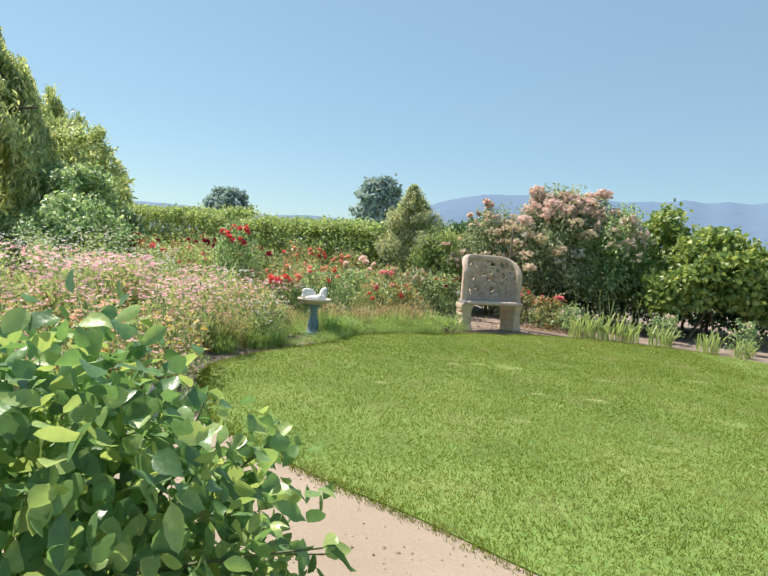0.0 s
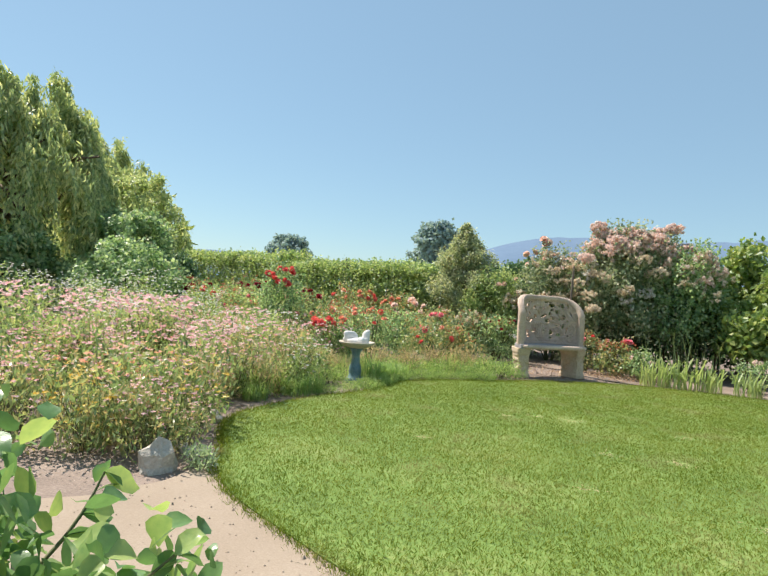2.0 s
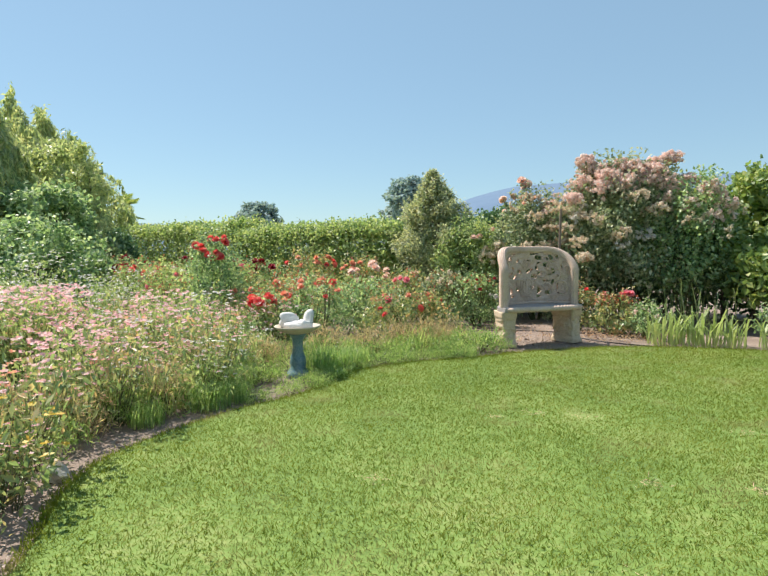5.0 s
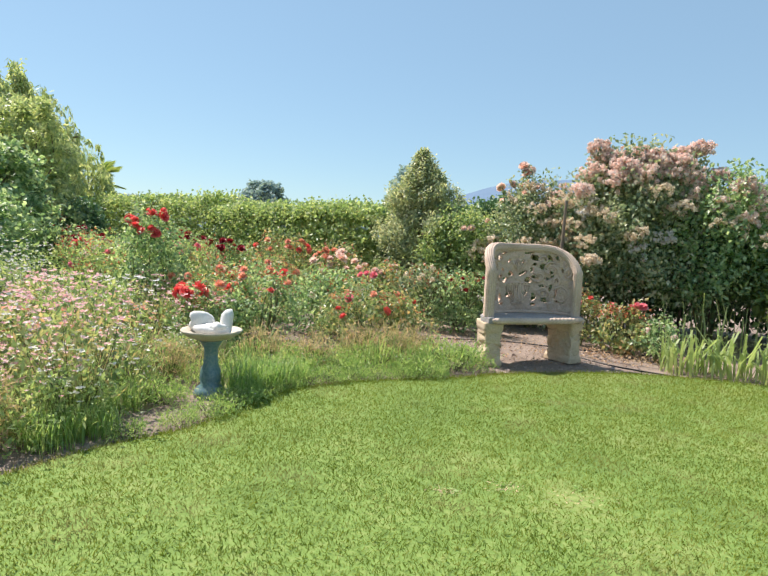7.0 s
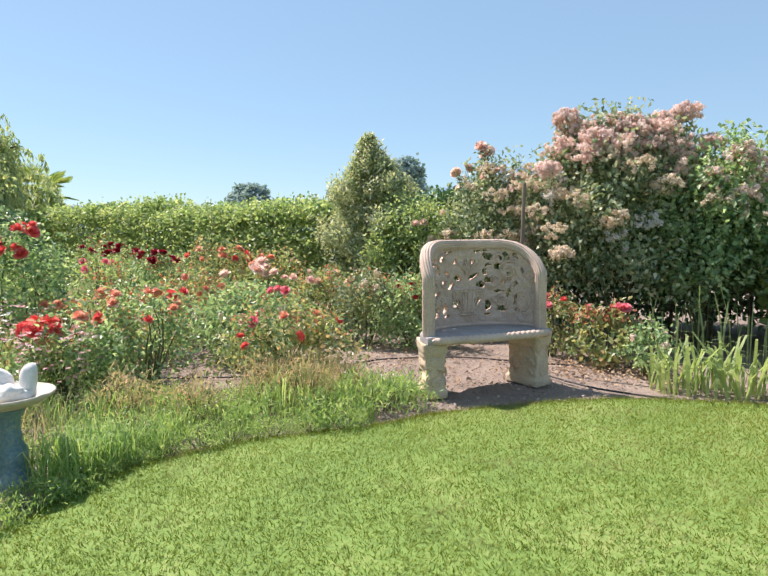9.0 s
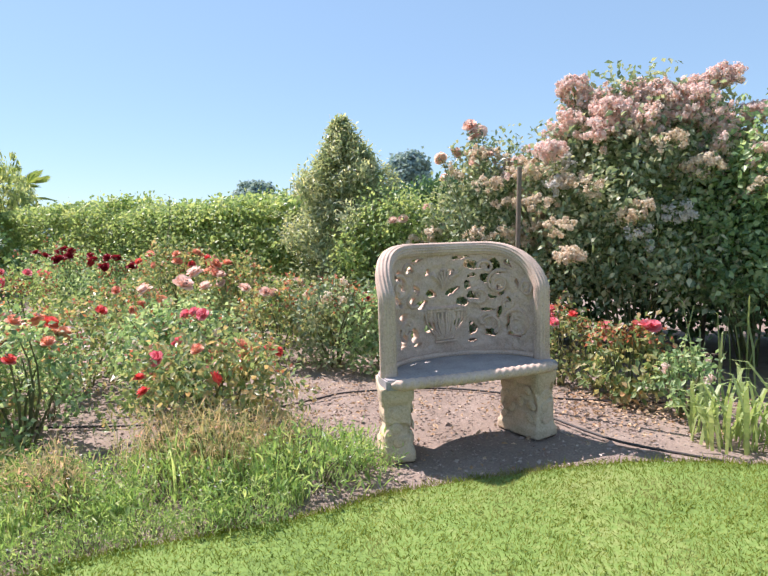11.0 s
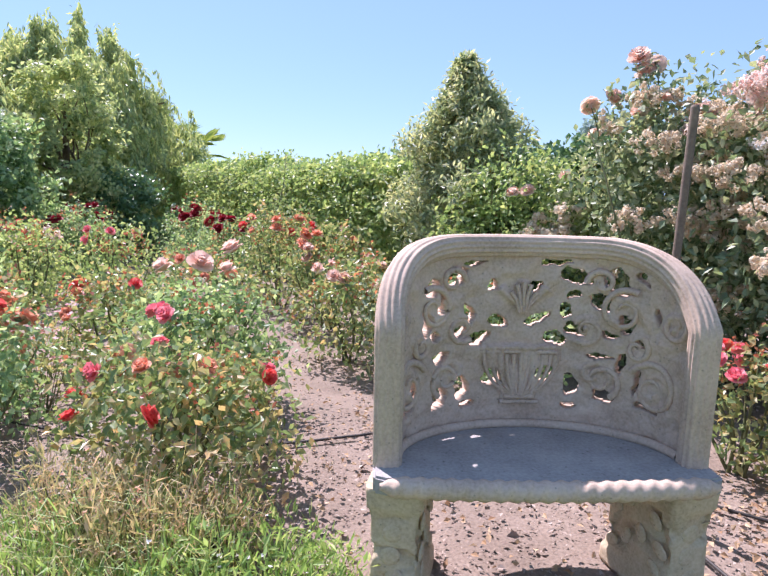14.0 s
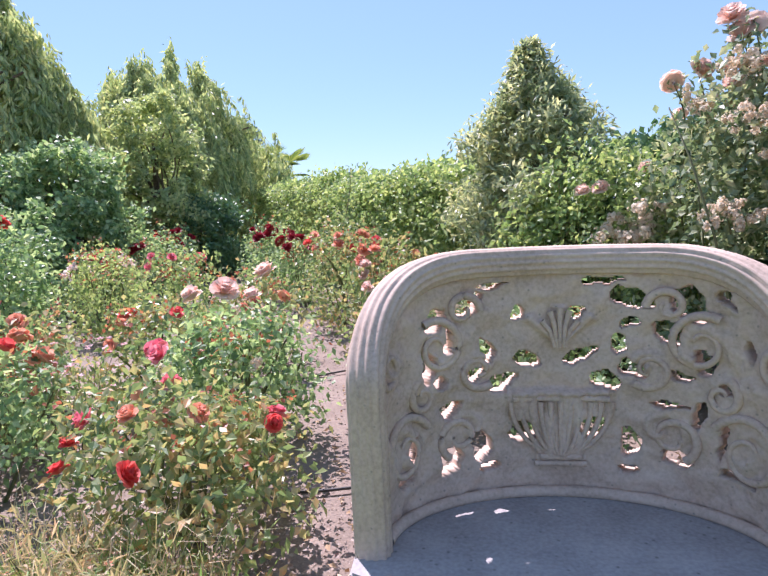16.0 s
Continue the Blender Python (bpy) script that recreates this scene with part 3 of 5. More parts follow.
tagged(part("dry_thatch", thatch(), DRY_GRASS), "straw-coloured dead grass in thin lawn spots", "grass", kind="stuff")


def lawn_weed(x, y, r):
    weed = thing("lawn_weed", (x, y, 0.012), "flat dark green weed rosette in the lawn", "weed", "lawn weeds")
    a = rng.uniform(0, 2 * np.pi, 16)
    way = np.column_stack([np.cos(a), np.sin(a), rng.uniform(0.0, 0.25, 16)])
    for i in range(16):
        part("leaf", leaves("leaf", way[i:i + 1] * 0.006, way[i:i + 1], r * rng.uniform(0.5, 0.9), r * 0.16, 0.3, 0.1, True), TALL_GRASS, weed)


for spot in ((0.06, -2.88, 0.05), (-0.2, -3.0, 0.035), (0.42, -2.82, 0.04), (0.5, -4.05, 0.045), (0.98, -4.1, 0.05), (0.72, -4.6, 0.04), (1.5, -5.5, 0.05)):
    lawn_weed(*spot)


def edge_fringe():
    """Longer uncut blades and a ragged cut along the lawn's edge."""
    n = 16000
    k = rng.integers(24, len(LAWN_LEFT) + 50, n)
    e = LAWN_EDGE[k] + rng.normal(size=(n, 2)) * 0.03
    foot = np.column_stack([e, np.full(n, -0.005)])
    h = rng.uniform(0.015, 0.05, n)
    a = rng.uniform(0, 2 * np.pi, n)
    side = np.stack([np.cos(a), np.sin(a), np.zeros(n)], 1) * 0.003
    tip = foot + np.stack([rng.normal(size=n) * 0.5 * h, rng.normal(size=n) * 0.5 * h, h], 1)
    return raw("fringe", np.stack([foot - side, foot + side, tip], 1).reshape(-1, 3), np.arange(3 * n).reshape(-1, 3))


tagged(part("edge_grass", edge_fringe(), GRASS), "ragged uncut grass along the lawn edge", "grass", kind="stuff")


def chips():
    """Bark chips, clods and dead leaves strewn over the soil."""
    n = 17000
    x = np.concatenate([rng.uniform(-3.5, 2.8, n // 2), rng.uniform(-4.5, -1.2, n // 4), rng.uniform(-1.0, 1.6, n - n // 2 - n // 4)])
    y = np.concatenate([rng.uniform(-0.9, 3.2, n // 2), rng.uniform(-6.0, -1.0, n // 4), rng.uniform(-0.5, 1.5, n - n // 2 - n // 4)])
    keep = ~inside(x, y, LAWN_EDGE) & ~inside(x, y, PATH_EDGE)
    x, y = x[keep], y[keep]
    n = len(x)
    at = np.stack([x, y, rng.uniform(0.0, 0.012, n)], 1)
    way = np.stack([rng.normal(size=n), rng.normal(size=n), rng.normal(size=n) * 0.05], 1)
    ln = rng.gamma(1.6, 0.006, n) + 0.005
    return leaves("chips", at, way, ln, ln * rng.uniform(0.15, 0.5, n), 0.5)


tagged(part("soil_chips", chips(), MULCH), "bark chips, clods and dead leaves on bare soil", "mulch", kind="stuff")


def pebbles():
    n = 2600
    x, y = rng.uniform(-4.0, 1.5, n), rng.uniform(-8.5, -5.3, n)
    keep = inside(x, y, PATH_EDGE) & ~inside(x, y, LAWN_EDGE)
    x, y = x[keep], y[keep]
    n = len(x)
    s = (rng.gamma(1.6, 0.0022, n) + 0.0015)[:, None]
    c = np.stack([x, y, np.full(n, 0.005)], 1)
    octa = np.array([(1, 0, 0), (0, 1, 0), (-1, 0, 0), (0, -1, 0), (0, 0, 0.8)])
    v = c[:, None] + s[:, None] * octa * rng.uniform(0.6, 1.3, (n, 1, 3))
    f = np.array([[0, 1, 4], [1, 2, 4], [2, 3, 4], [3, 0, 4]])
    return raw("pebbles", v.reshape(-1, 3), (f[None] + np.arange(n)[:, None, None] * 5).reshape(-1, 3))


tagged(part("path_pebbles", pebbles(), SAND), "small loose pebbles and grit on the path", "gravel", kind="stuff")


def ridge(name, distance, low, high, seed, span):
    """A far range of hills as a long humped ridge with depth."""
    v, f = [], []
    angles = np.linspace(span[0], span[1], 160)
    for i, a in enumerate(angles):
        e = radians(a)
        q = min(max((a + 9) / 15, 0), 1)
        top = low + (high - low) * q * q * (3 - 2 * q) + 14 * noise.noise((a * 0.14, seed, 0)) + 5 * noise.noise((a * 0.6, seed, 1))
        for dist, z in ((distance, -5), (distance * 1.15, top * 0.72), (distance * 1.35, top)):
            v.append((math.sin(e) * dist, math.cos(e) * dist, max(z * dist / distance, -5)))
    for i in range(len(angles) - 1):
        for k in range(2):
            o = i * 3 + k
            f.append([o, o + 3, o + 4, o + 1])
    tagged(part(name, raw(name, v, f, True), HILL), "mountain range on the horizon, blue haze painted into its colour", "hills", kind="structure")


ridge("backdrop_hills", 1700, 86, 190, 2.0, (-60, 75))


# ---- the bench ----
BENCH_W, BENCH_D = 1.105, 0.40


def bench_point(theta, off, z):
    """A place on the bench's curved back: theta from the one end (0) round to the other (pi); off: outwards from its inner face."""
    a, b = BENCH_W / 2 - 0.06 + off, BENCH_D - 0.07 + off
    return (BENCH_W / 2 - a * np.cos(theta), 0.05 + b * np.sin(theta), z)


def bench_top(theta):
    q = min(theta, math.pi - theta) / radians(62)
    return 0.93 + 0.247 * (1 - (1 - min(q, 1)) ** 2.4)


def in_hole(s, z):
    """Whether a place of the pierced back is open: leaf-shaped gaps between the scrolls."""
    for cs, cz, ls, lz, turn in GAPS_NEAR + GAPS_FAR + GAPS_SIDE:
        c, d = math.cos(turn), math.sin(turn)
        x, y = s - cs, z - cz
        u, w = (c * x + d * y) / (ls * 1.12), (-d * x + c * y) / (lz * 1.12)
        if abs(u) < 1.0 and u * u + w * w * (1 + 0.6 * u) < 1:
            return True
    return False


GAPS_NEAR = [(-0.16, 1.115, 0.036, 0.008, 0.1), (-0.23, 1.065, 0.046, 0.024, 0.5), (-0.33, 1.03, 0.04, 0.027, 0.6), (-0.1, 1.03, 0.018, 0.018, 0), (-0.29, 0.965, 0.014, 0.036, -0.1), (-0.18, 0.93, 0.018, 0.036, 0.2),
             (-0.36, 0.90, 0.024, 0.04, 0), (-0.32, 0.845, 0.024, 0.015, 0), (-0.21, 0.86, 0.027, 0.018, 0.6), (-0.14, 0.83, 0.04, 0.02, 0.5), (-0.08, 0.895, 0.03, 0.022, -0.6), (-0.29, 0.765, 0.031, 0.02, 0.5),
             (-0.42, 0.675, 0.02, 0.038, -0.2), (-0.29, 0.614, 0.038, 0.036, 0), (-0.2, 0.642, 0.026, 0.042, 0.2), (-0.18, 0.574, 0.03, 0.012, 0.1), (-0.09, 0.675, 0.032, 0.032, -0.5), (-0.45, 0.60, 0.045, 0.013, 0.5)]
GAPS_FAR = [(0.1, 1.118, 0.045, 0.009, 0.05), (0.04, 1.03, 0.019, 0.014, 0.6), (0.17, 1.07, 0.049, 0.026, -0.3), (0.3, 1.055, 0.05, 0.036, -0.8), (0.39, 1.075, 0.03, 0.014, -0.7), (0.16, 1.0, 0.021, 0.017, 0.3),
            (0.14, 0.94, 0.018, 0.027, 0), (0.25, 0.975, 0.036, 0.027, -0.8), (0.05, 0.905, 0.044, 0.018, 0.5), (0.17, 0.865, 0.033, 0.023, -0.5), (0.34, 0.905, 0.025, 0.03, 0.3), (0.29, 0.855, 0.027, 0.015, 0),
            (0.11, 0.83, 0.034, 0.025, -0.4), (0.4, 0.84, 0.027, 0.014, 0), (0.08, 0.695, 0.033, 0.029, 0.8), (0.26, 0.774, 0.044, 0.011, 0.1), (0.33, 0.755, 0.015, 0.038, -0.2), (0.17, 0.65, 0.024, 0.036, 0),
            (0.28, 0.621, 0.035, 0.026, -0.2)]
GAPS_SIDE = [(0.39, 0.70, 0.013, 0.055, -0.1), (0.17, 0.572, 0.024, 0.013, 0), (0.44, 0.61, 0.05, 0.013, -0.15), (0.45, 0.95, 0.012, 0.03, 0.2)]


def relief(s, z):
    """How far the carving stands out: an urn with flutes, a fan of leaves over it, scrolls to both sides."""
    a, h = abs(s), 0.0
    if 0.60 < z < 0.80:
        half = 0.055 + 0.085 * math.sin((z - 0.60) / 0.20 * 1.45)
        if a < half:
            h += 0.014 * math.sqrt(max(0, 1 - (a / half) ** 2)) + 0.003 * math.sin(s * 170)
    if 0.785 < z < 0.805 and a < 0.12:
        h += 0.006
    if 0.57 < z < 0.60 and a < 0.06:
        h += 0.008
    d, ang = math.hypot(a, z - 0.93), math.atan2(a, z - 0.93)
    if 0.02 < d < 0.12 and ang < 1.1:
        h += 0.010 * max(0, math.cos(ang * 9))
    for cs, cz, r in ((0.33, 0.93, 0.10), (0.46, 0.67, 0.11), (0.20, 0.88, 0.06), (0.52, 0.92, 0.07), (0.24, 0.70, 0.07)):
        d, ang = math.hypot(a - cs, z - cz), math.atan2(z - cz, a - cs)
        if d < r * 1.25:
            h += 0.011 * max(0, math.cos((d / r) * 7.5 + ang)) * (1 - d / (r * 1.3))
    return h * 1.5 + 0.014 * noise.noise((s * 16, z * 16, 0)) + 0.004 * noise.noise((s * 45, z * 45, 2))


def build_bench():
    way = math.atan2(0.475, 0.88)
    bench = thing("stone_bench", Matrix.Translation((0.022 * math.cos(way), 0.022 * math.sin(way), 0.0)) @ Matrix.Rotation(way, 4, "Z"), "carved grey cast stone seat with pierced curved back on bare soil", "bench")
    # the pierced back: two curved skins with gaps, walled between
    nt, nz = 340, 140
    th = np.linspace(0.05, math.pi - 0.05, nt + 1)
    length = 0.66
    solid = np.zeros((nt, nz), bool)
    z0 = 0.475
    def place(i, j, back):
        top = bench_top(th[i]) - 0.035
        z = z0 + (top - z0) * j / nz
        s = (th[i] / math.pi * 2 - 1) * length
        off = 0.05 + 0.003 * noise.noise((s * 15, z * 15, 4)) if back else -relief(s, z)
        return bench_point(th[i], off, z)
    for i in range(nt):
        for j in range(nz):
            z = z0 + (bench_top(th[i]) - 0.035 - z0) * (j + 0.5) / nz
            s = ((th[i] + th[i + 1]) / math.pi - 1) * length
            solid[i, j] = not in_hole(s + 0.011 * noise.noise((s * 34, z * 34, 9)), z + 0.011 * noise.noise((s * 34, z * 34, 5)))
    v = [place(i, j, b) for b in (False, True) for i in range(nt + 1) for j in range(nz + 1)]
    half, row = (nt + 1) * (nz + 1), nz + 1
    f = []
    for i in range(nt):
        for j in range(nz):
            if not solid[i, j]:
                continue
            o = i * row + j
            f.append([o, o + row, o + row + 1, o + 1])
            f.append([half + o, half + o + 1, half + o + row + 1, half + o + row])
            for di, dj, a, b in ((-1, 0, o, o + 1), (1, 0, o + row + 1, o + row), (0, -1, o + row, o), (0, 1, o + 1, o + row + 1)):
                ii, jj = i + di, j + dj
                if not (0 <= ii < nt and 0 <= jj < nz) or not solid[ii, jj]:
                    f.append([a, b, half + b, half + a])
    part("backrest", raw("backrest", v, f, True), STONE, bench, "pierced curved back carved with an urn and scrolls")
    # the fluted rim round the back's edge
    rim_v, rim_f = [], []
    path = [(0.0, z) for z in np.linspace(0.47, bench_top(0.0), 14)] + [(t, bench_top(t)) for t in np.linspace(0.02, math.pi - 0.02, 90)] + [(math.pi, z) for z in np.linspace(bench_top(math.pi), 0.47, 14)]
    k = 56
    for n_, (t, z) in enumerate(path):
        t0, zp = path[max(n_ - 1, 0)]
        t1, zq = path[min(n_ + 1, len(path) - 1)]
        along = Vector((0.0, 0.0, 0.0)) + Vector(bench_point(t1, 0.02, zq)) - Vector(bench_point(t0, 0.02, zp))
        along.normalize()
        c = Vector(bench_point(t, 0.02, z))
        out = (Vector(bench_point(t, 0.12, z)) - c).normalized()
        out = (out - along * out.dot(along)).normalized()
        up = along.cross(out)
        for m_ in range(k):
            a = 2 * math.pi * m_ / k
            r = 0.046 * (1 + 0.075 * math.cos(a * 14)) * (1 + 0.03 * noise.noise((t * 9, z * 20, m_)))
            sq = 1.0 / max(abs(math.cos(a)), abs(math.sin(a))) ** 0.4
            rim_v.append(c + out * (math.cos(a) * r * sq) + up * (math.sin(a) * r * 0.85 * sq))
    for i in range(len(path) - 1):
        for m_ in range(k):
            o, q = i * k + m_, i * k + (m_ + 1) % k
            rim_f.append([o, q, q + k, o + k])
    part("rim", raw("rim", rim_v, rim_f, True), STONE, bench, "fluted rounded stone rim")
    # raised carving on the back: scrolls to both sides, an urn and a fan of leaves
    def on_back(s, z, off):
        return bench_point((s / length + 1) * math.pi / 2, -off, z)
    for side in (-1, 1):
        for cs, cz, r0, turns, start, way_ in ((0.33, 0.95, 0.085, 1.25, 1.0, 1), (0.46, 0.68, 0.105, 1.3, 2.6, -1), (0.21, 0.87, 0.055, 1.1, 4.0, 1), (0.53, 0.93, 0.062, 1.1, 0.3, -1), (0.27, 0.68, 0.065, 1.2, 5.2, 1), (0.25, 1.05, 0.05, 1.1, 3.2, -1), (0.385, 0.82, 0.05, 1.1, 1.2, -1)):
            line = [on_back(side * (cs + r0 * (1 - 0.75 * q) * math.cos(start + way_ * q * turns * 6.28)), cz + r0 * (1 - 0.75 * q) * math.sin(start + way_ * q * turns * 6.28), 0.003) for q in np.linspace(0, 1, 34)]
            part("scroll", tubes("scroll", [line], (0.013, 0.006), 7), STONE, bench)
    for q in np.linspace(-0.8, 0.8, 5):
        tip = on_back(0.062 * math.sin(q), 0.92 + 0.125 * math.cos(q), 0.012)
        root = on_back(0.02 * math.sin(q), 0.93, 0.012)
        mid = on_back(0.034 * math.sin(q), 0.93 + 0.07 * math.cos(q), 0.012)
        part("fan_leaf", tubes("fan_leaf", [np.array([root, mid, tip])], (0.006, 0.009), 7), STONE, bench)
    for q in np.linspace(-1, 1, 11):
        rib = [on_back(q * (0.03 + 0.095 * math.sin(u * 1.57) ** 0.6), 0.61 + 0.16 * u, 0.004 + 0.016 * math.cos(q * 1.4)) for u in np.linspace(0, 1, 9)]
        part("urn_flute", tubes("urn_flute", [rib], (0.006, 0.009), 7), STONE, bench)
    for z, half_, r_ in ((0.778, 0.12, 0.010), (0.600, 0.05, 0.010), (0.580, 0.065, 0.009)):
        part("urn_band", tubes("urn_band", [[on_back(u * half_, z, 0.012) for u in np.linspace(-1, 1, 15)]], (r_, r_), 8), STONE, bench)
    part("seat_moulding", tubes("seat_moulding", [[bench_point(t, -0.012, 0.492) for t in np.linspace(0.08, math.pi - 0.08, 60)]], (0.017, 0.017), 8), STONE, bench)
    # seat slab: straight front, rounded behind
    bm = bmesh.new()
    outline = [(-0.008, -0.045)] + [(x, -0.06 - 0.03 * math.sin(math.pi * x / BENCH_W)) for x in np.linspace(0.03, BENCH_W - 0.03, 16)] + [(BENCH_W + 0.012, -0.045)]
    outline += [(BENCH_W / 2 + (BENCH_W / 2 + 0.008) * math.cos(a), 0.05 + (BENCH_D + 0.02) * math.sin(a)) for a in np.linspace(0.0, math.pi, 28)]
    face = bm.faces.new([bm.verts.new((x, y, 0.42)) for x, y in outline])
    up = bmesh.ops.extrude_face_region(bm, geom=[face])
    bmesh.ops.translate(bm, vec=(0, 0, 0.06), verts=[e for e in up["geom"] if isinstance(e, bmesh.types.BMVert)])
    bmesh.ops.recalc_face_normals(bm, faces=bm.faces)
    bmesh.ops.bevel(bm, geom=list(bm.edges), offset=0.008, segments=2, affect="EDGES", clamp_overlap=True)
    slab = part("seat", bm, SEAT_STONE, bench, "worn stone seat slab")
    # rope moulding along the front
    rv, rf = [], []
    steps, kk = 260, 12
    for i in range(steps + 1):
        s = i / steps
        x = 0.012 + (BENCH_W - 0.02) * s
        y = -0.058 - 0.03 * math.sin(math.pi * min(max(x / BENCH_W, 0), 1))
        for m_ in range(kk):
            a = 2 * math.pi * m_ / kk
            r = 0.033 * (1 + 0.08 * math.cos(2 * a + s * 140)) * min(1, 0.35 + 14 * s, 0.35 + 14 * (1 - s))
            rv.append((x, y + r * math.cos(a), 0.452 + r * math.sin(a)))
    for i in range(steps):
        for m_ in range(kk):
            o, q = i * kk + m_, i * kk + (m_ + 1) % kk
            rf.append([o, q, q + kk, o + kk])
    part("rope_moulding", raw("rope_moulding", rv, rf, True), STONE, slab, "twisted rope edge moulding")
    # two carved legs, splayed a little towards the middle
    for side in (0, 1):
        bm = bmesh.new()
        stops = [(0.0, 1.16), (0.05, 1.14), (0.065, 1.02), (0.09, 0.98), (0.2, 0.95), (0.31, 0.97), (0.345, 1.02), (0.355, 1.1), (0.40, 1.13), (0.425, 1.12)]
        rows = []
        nseg = 88
        for z in [*np.linspace(0, 0.345, 40), *np.linspace(0.355, 0.425, 6)]:
            w = np.interp(z, [p_[0] for p_ in stops], [p_[1] for p_ in stops])
            row = []
            for q in range(nseg):
                a = 2 * math.pi * q / nseg
                c, s = math.cos(a), math.sin(a)
                e = 0.22
                x = math.copysign(abs(c) ** e, c) * 0.088 * w
                y = math.copysign(abs(s) ** e, s) * 0.165 * (0.5 + 0.5 * w)
                carve = 0.0
                if 0.075 < z < 0.335:
                    depth = noise.noise((x * 13, y * 13, z * 13 + 3 * side)) - 0.08
                    carve = 0.022 * min(max(depth * 9, 0), 1) + 0.004 * noise.noise((x * 50, y * 50, z * 50))
                row.append(bm.verts.new((x - math.copysign(carve, x) * (abs(c) > 0.5), y - math.copysign(carve, y) * (abs(s) > 0.5), z + 0.002 * noise.noise((x * 20, y * 20, z * 20)))))
            rows.append(row)
        for a, b in zip(rows, rows[1:]):
            for q in range(nseg):
                bm.faces.new([a[q], a[(q + 1) % nseg], b[(q + 1) % nseg], b[q]])
        bm.faces.new(rows[0][::-1])
        bm.faces.new(rows[-1])
        for fc in bm.faces:
            fc.smooth = len(fc.verts) == 4
        leg = part("leg", bm, WARM_STONE, bench, "carved stone leg", pose(0.10 if not side else BENCH_W - 0.10, 0.13, 0, 0, 0, -14 if not side else 14))
        for z, y in ((0.31, 0.03), (0.24, 0.10), (0.16, 0.04), (0.29, -0.09), (0.12, -0.10), (0.21, -0.03), (0.10, 0.11), (0.20, -0.12)):
            bm = bmesh.new()
            bmesh.ops.create_icosphere(bm, subdivisions=2, radius=1.0)
            bmesh.ops.scale(bm, vec=(0.010, 0.024, 0.036), verts=bm.verts)
            part("carving", bm, WARM_STONE, leg, "raised leaf carving", Matrix.Translation((0.086 if not side else -0.086, y, z)) @ Matrix.Rotation(y * 9, 4, "X"))
        for z in (0.11, 0.19, 0.27):
            bm = bmesh.new()
            bmesh.ops.create_icosphere(bm, subdivisions=2, radius=1.0)
            bmesh.ops.scale(bm, vec=(0.034, 0.010, 0.036), verts=bm.verts)
            part("carving", bm, WARM_STONE, leg, "raised leaf carving", Matrix.Translation((0.012 * math.sin(z * 60), -0.158, z)) @ Matrix.Rotation(z * 4, 4, "Y"))


build_bench()


# ---- bird bath ----
def lathe(name, profile, sides=40, wobble=0.0):
    v, f = [], []
    for n_, (r, z) in enumerate(profile):
        for q in range(sides):
            a = 2 * math.pi * q / sides
            rr = r * (1 + wobble * noise.noise((math.cos(a) * 2, math.sin(a) * 2, z * 8)))
            v.append((rr * math.cos(a), rr * math.sin(a), z))
    for i in range(len(profile) - 1):
        for q in range(sides):
            f.append([i * sides + q, i * sides + (q + 1) % sides, (i + 1) * sides + (q + 1) % sides, (i + 1) * sides + q])
    return raw(name, v, f, True)


bath = thing("bird_bath", (-2.01, -1.77, 0.0), "pale stone bird bath bowl on blue green glazed pedestal", "bird bath")
part("bowl", lathe("bowl", [(0.0, 0.395), (0.06, 0.397), (0.12, 0.412), (0.175, 0.435), (0.212, 0.462), (0.220, 0.472), (0.216, 0.480), (0.203, 0.478), (0.17, 0.462), (0.11, 0.442), (0.0, 0.435)], 48, 0.02), BATH_STONE, bath, "shallow tan stone bowl")
part("pedestal", lathe("pedestal", [(0.0, -0.03), (0.115, -0.03), (0.118, 0.02), (0.10, 0.05), (0.07, 0.075), (0.078, 0.12), (0.072, 0.18), (0.05, 0.235), (0.056, 0.25), (0.048, 0.27), (0.050, 0.34), (0.075, 0.385), (0.09, 0.402), (0.0, 0.402)], 40, 0.02), GLAZE, bath, "blue green glazed baluster pedestal")


def blob(name, parts, subdiv=3):
    bm = bmesh.new()
    for (x, y, z), (a, b, c), turn in parts:
        m = Matrix.Translation((x, y, z)) @ Matrix.Rotation(turn, 4, "Z") @ Matrix.Diagonal((a, b, c, 1))
        bmesh.ops.create_icosphere(bm, subdivisions=subdiv, radius=1.0, matrix=m)
    for vert in bm.verts:
        vert.co *= 1 + 0.16 * noise.noise(vert.co * 22) + 0.08 * noise.noise(vert.co * 55)
    for fc in bm.faces:
        fc.smooth = True
    return bm


orn = part("garden_ornament", blob("garden_ornament", [((-0.075, 0.02, 0.06), (0.085, 0.035, 0.062), 0.25), ((0.085, 0.02, 0.065), (0.05, 0.032, 0.07), -0.5), ((0.015, -0.03, 0.03), (0.12, 0.07, 0.034), 0.1), ((0.06, -0.05, 0.045), (0.05, 0.04, 0.03), 0.4)]), PALE_STONE, None, "", Matrix.Translation((-2.01, -1.77, 0.442)) @ Matrix.Diagonal((1.18, 1.15, 1.3, 1)))
tagged(orn, "white plaster rounded ornament lying in the bath bowl", "ornament")


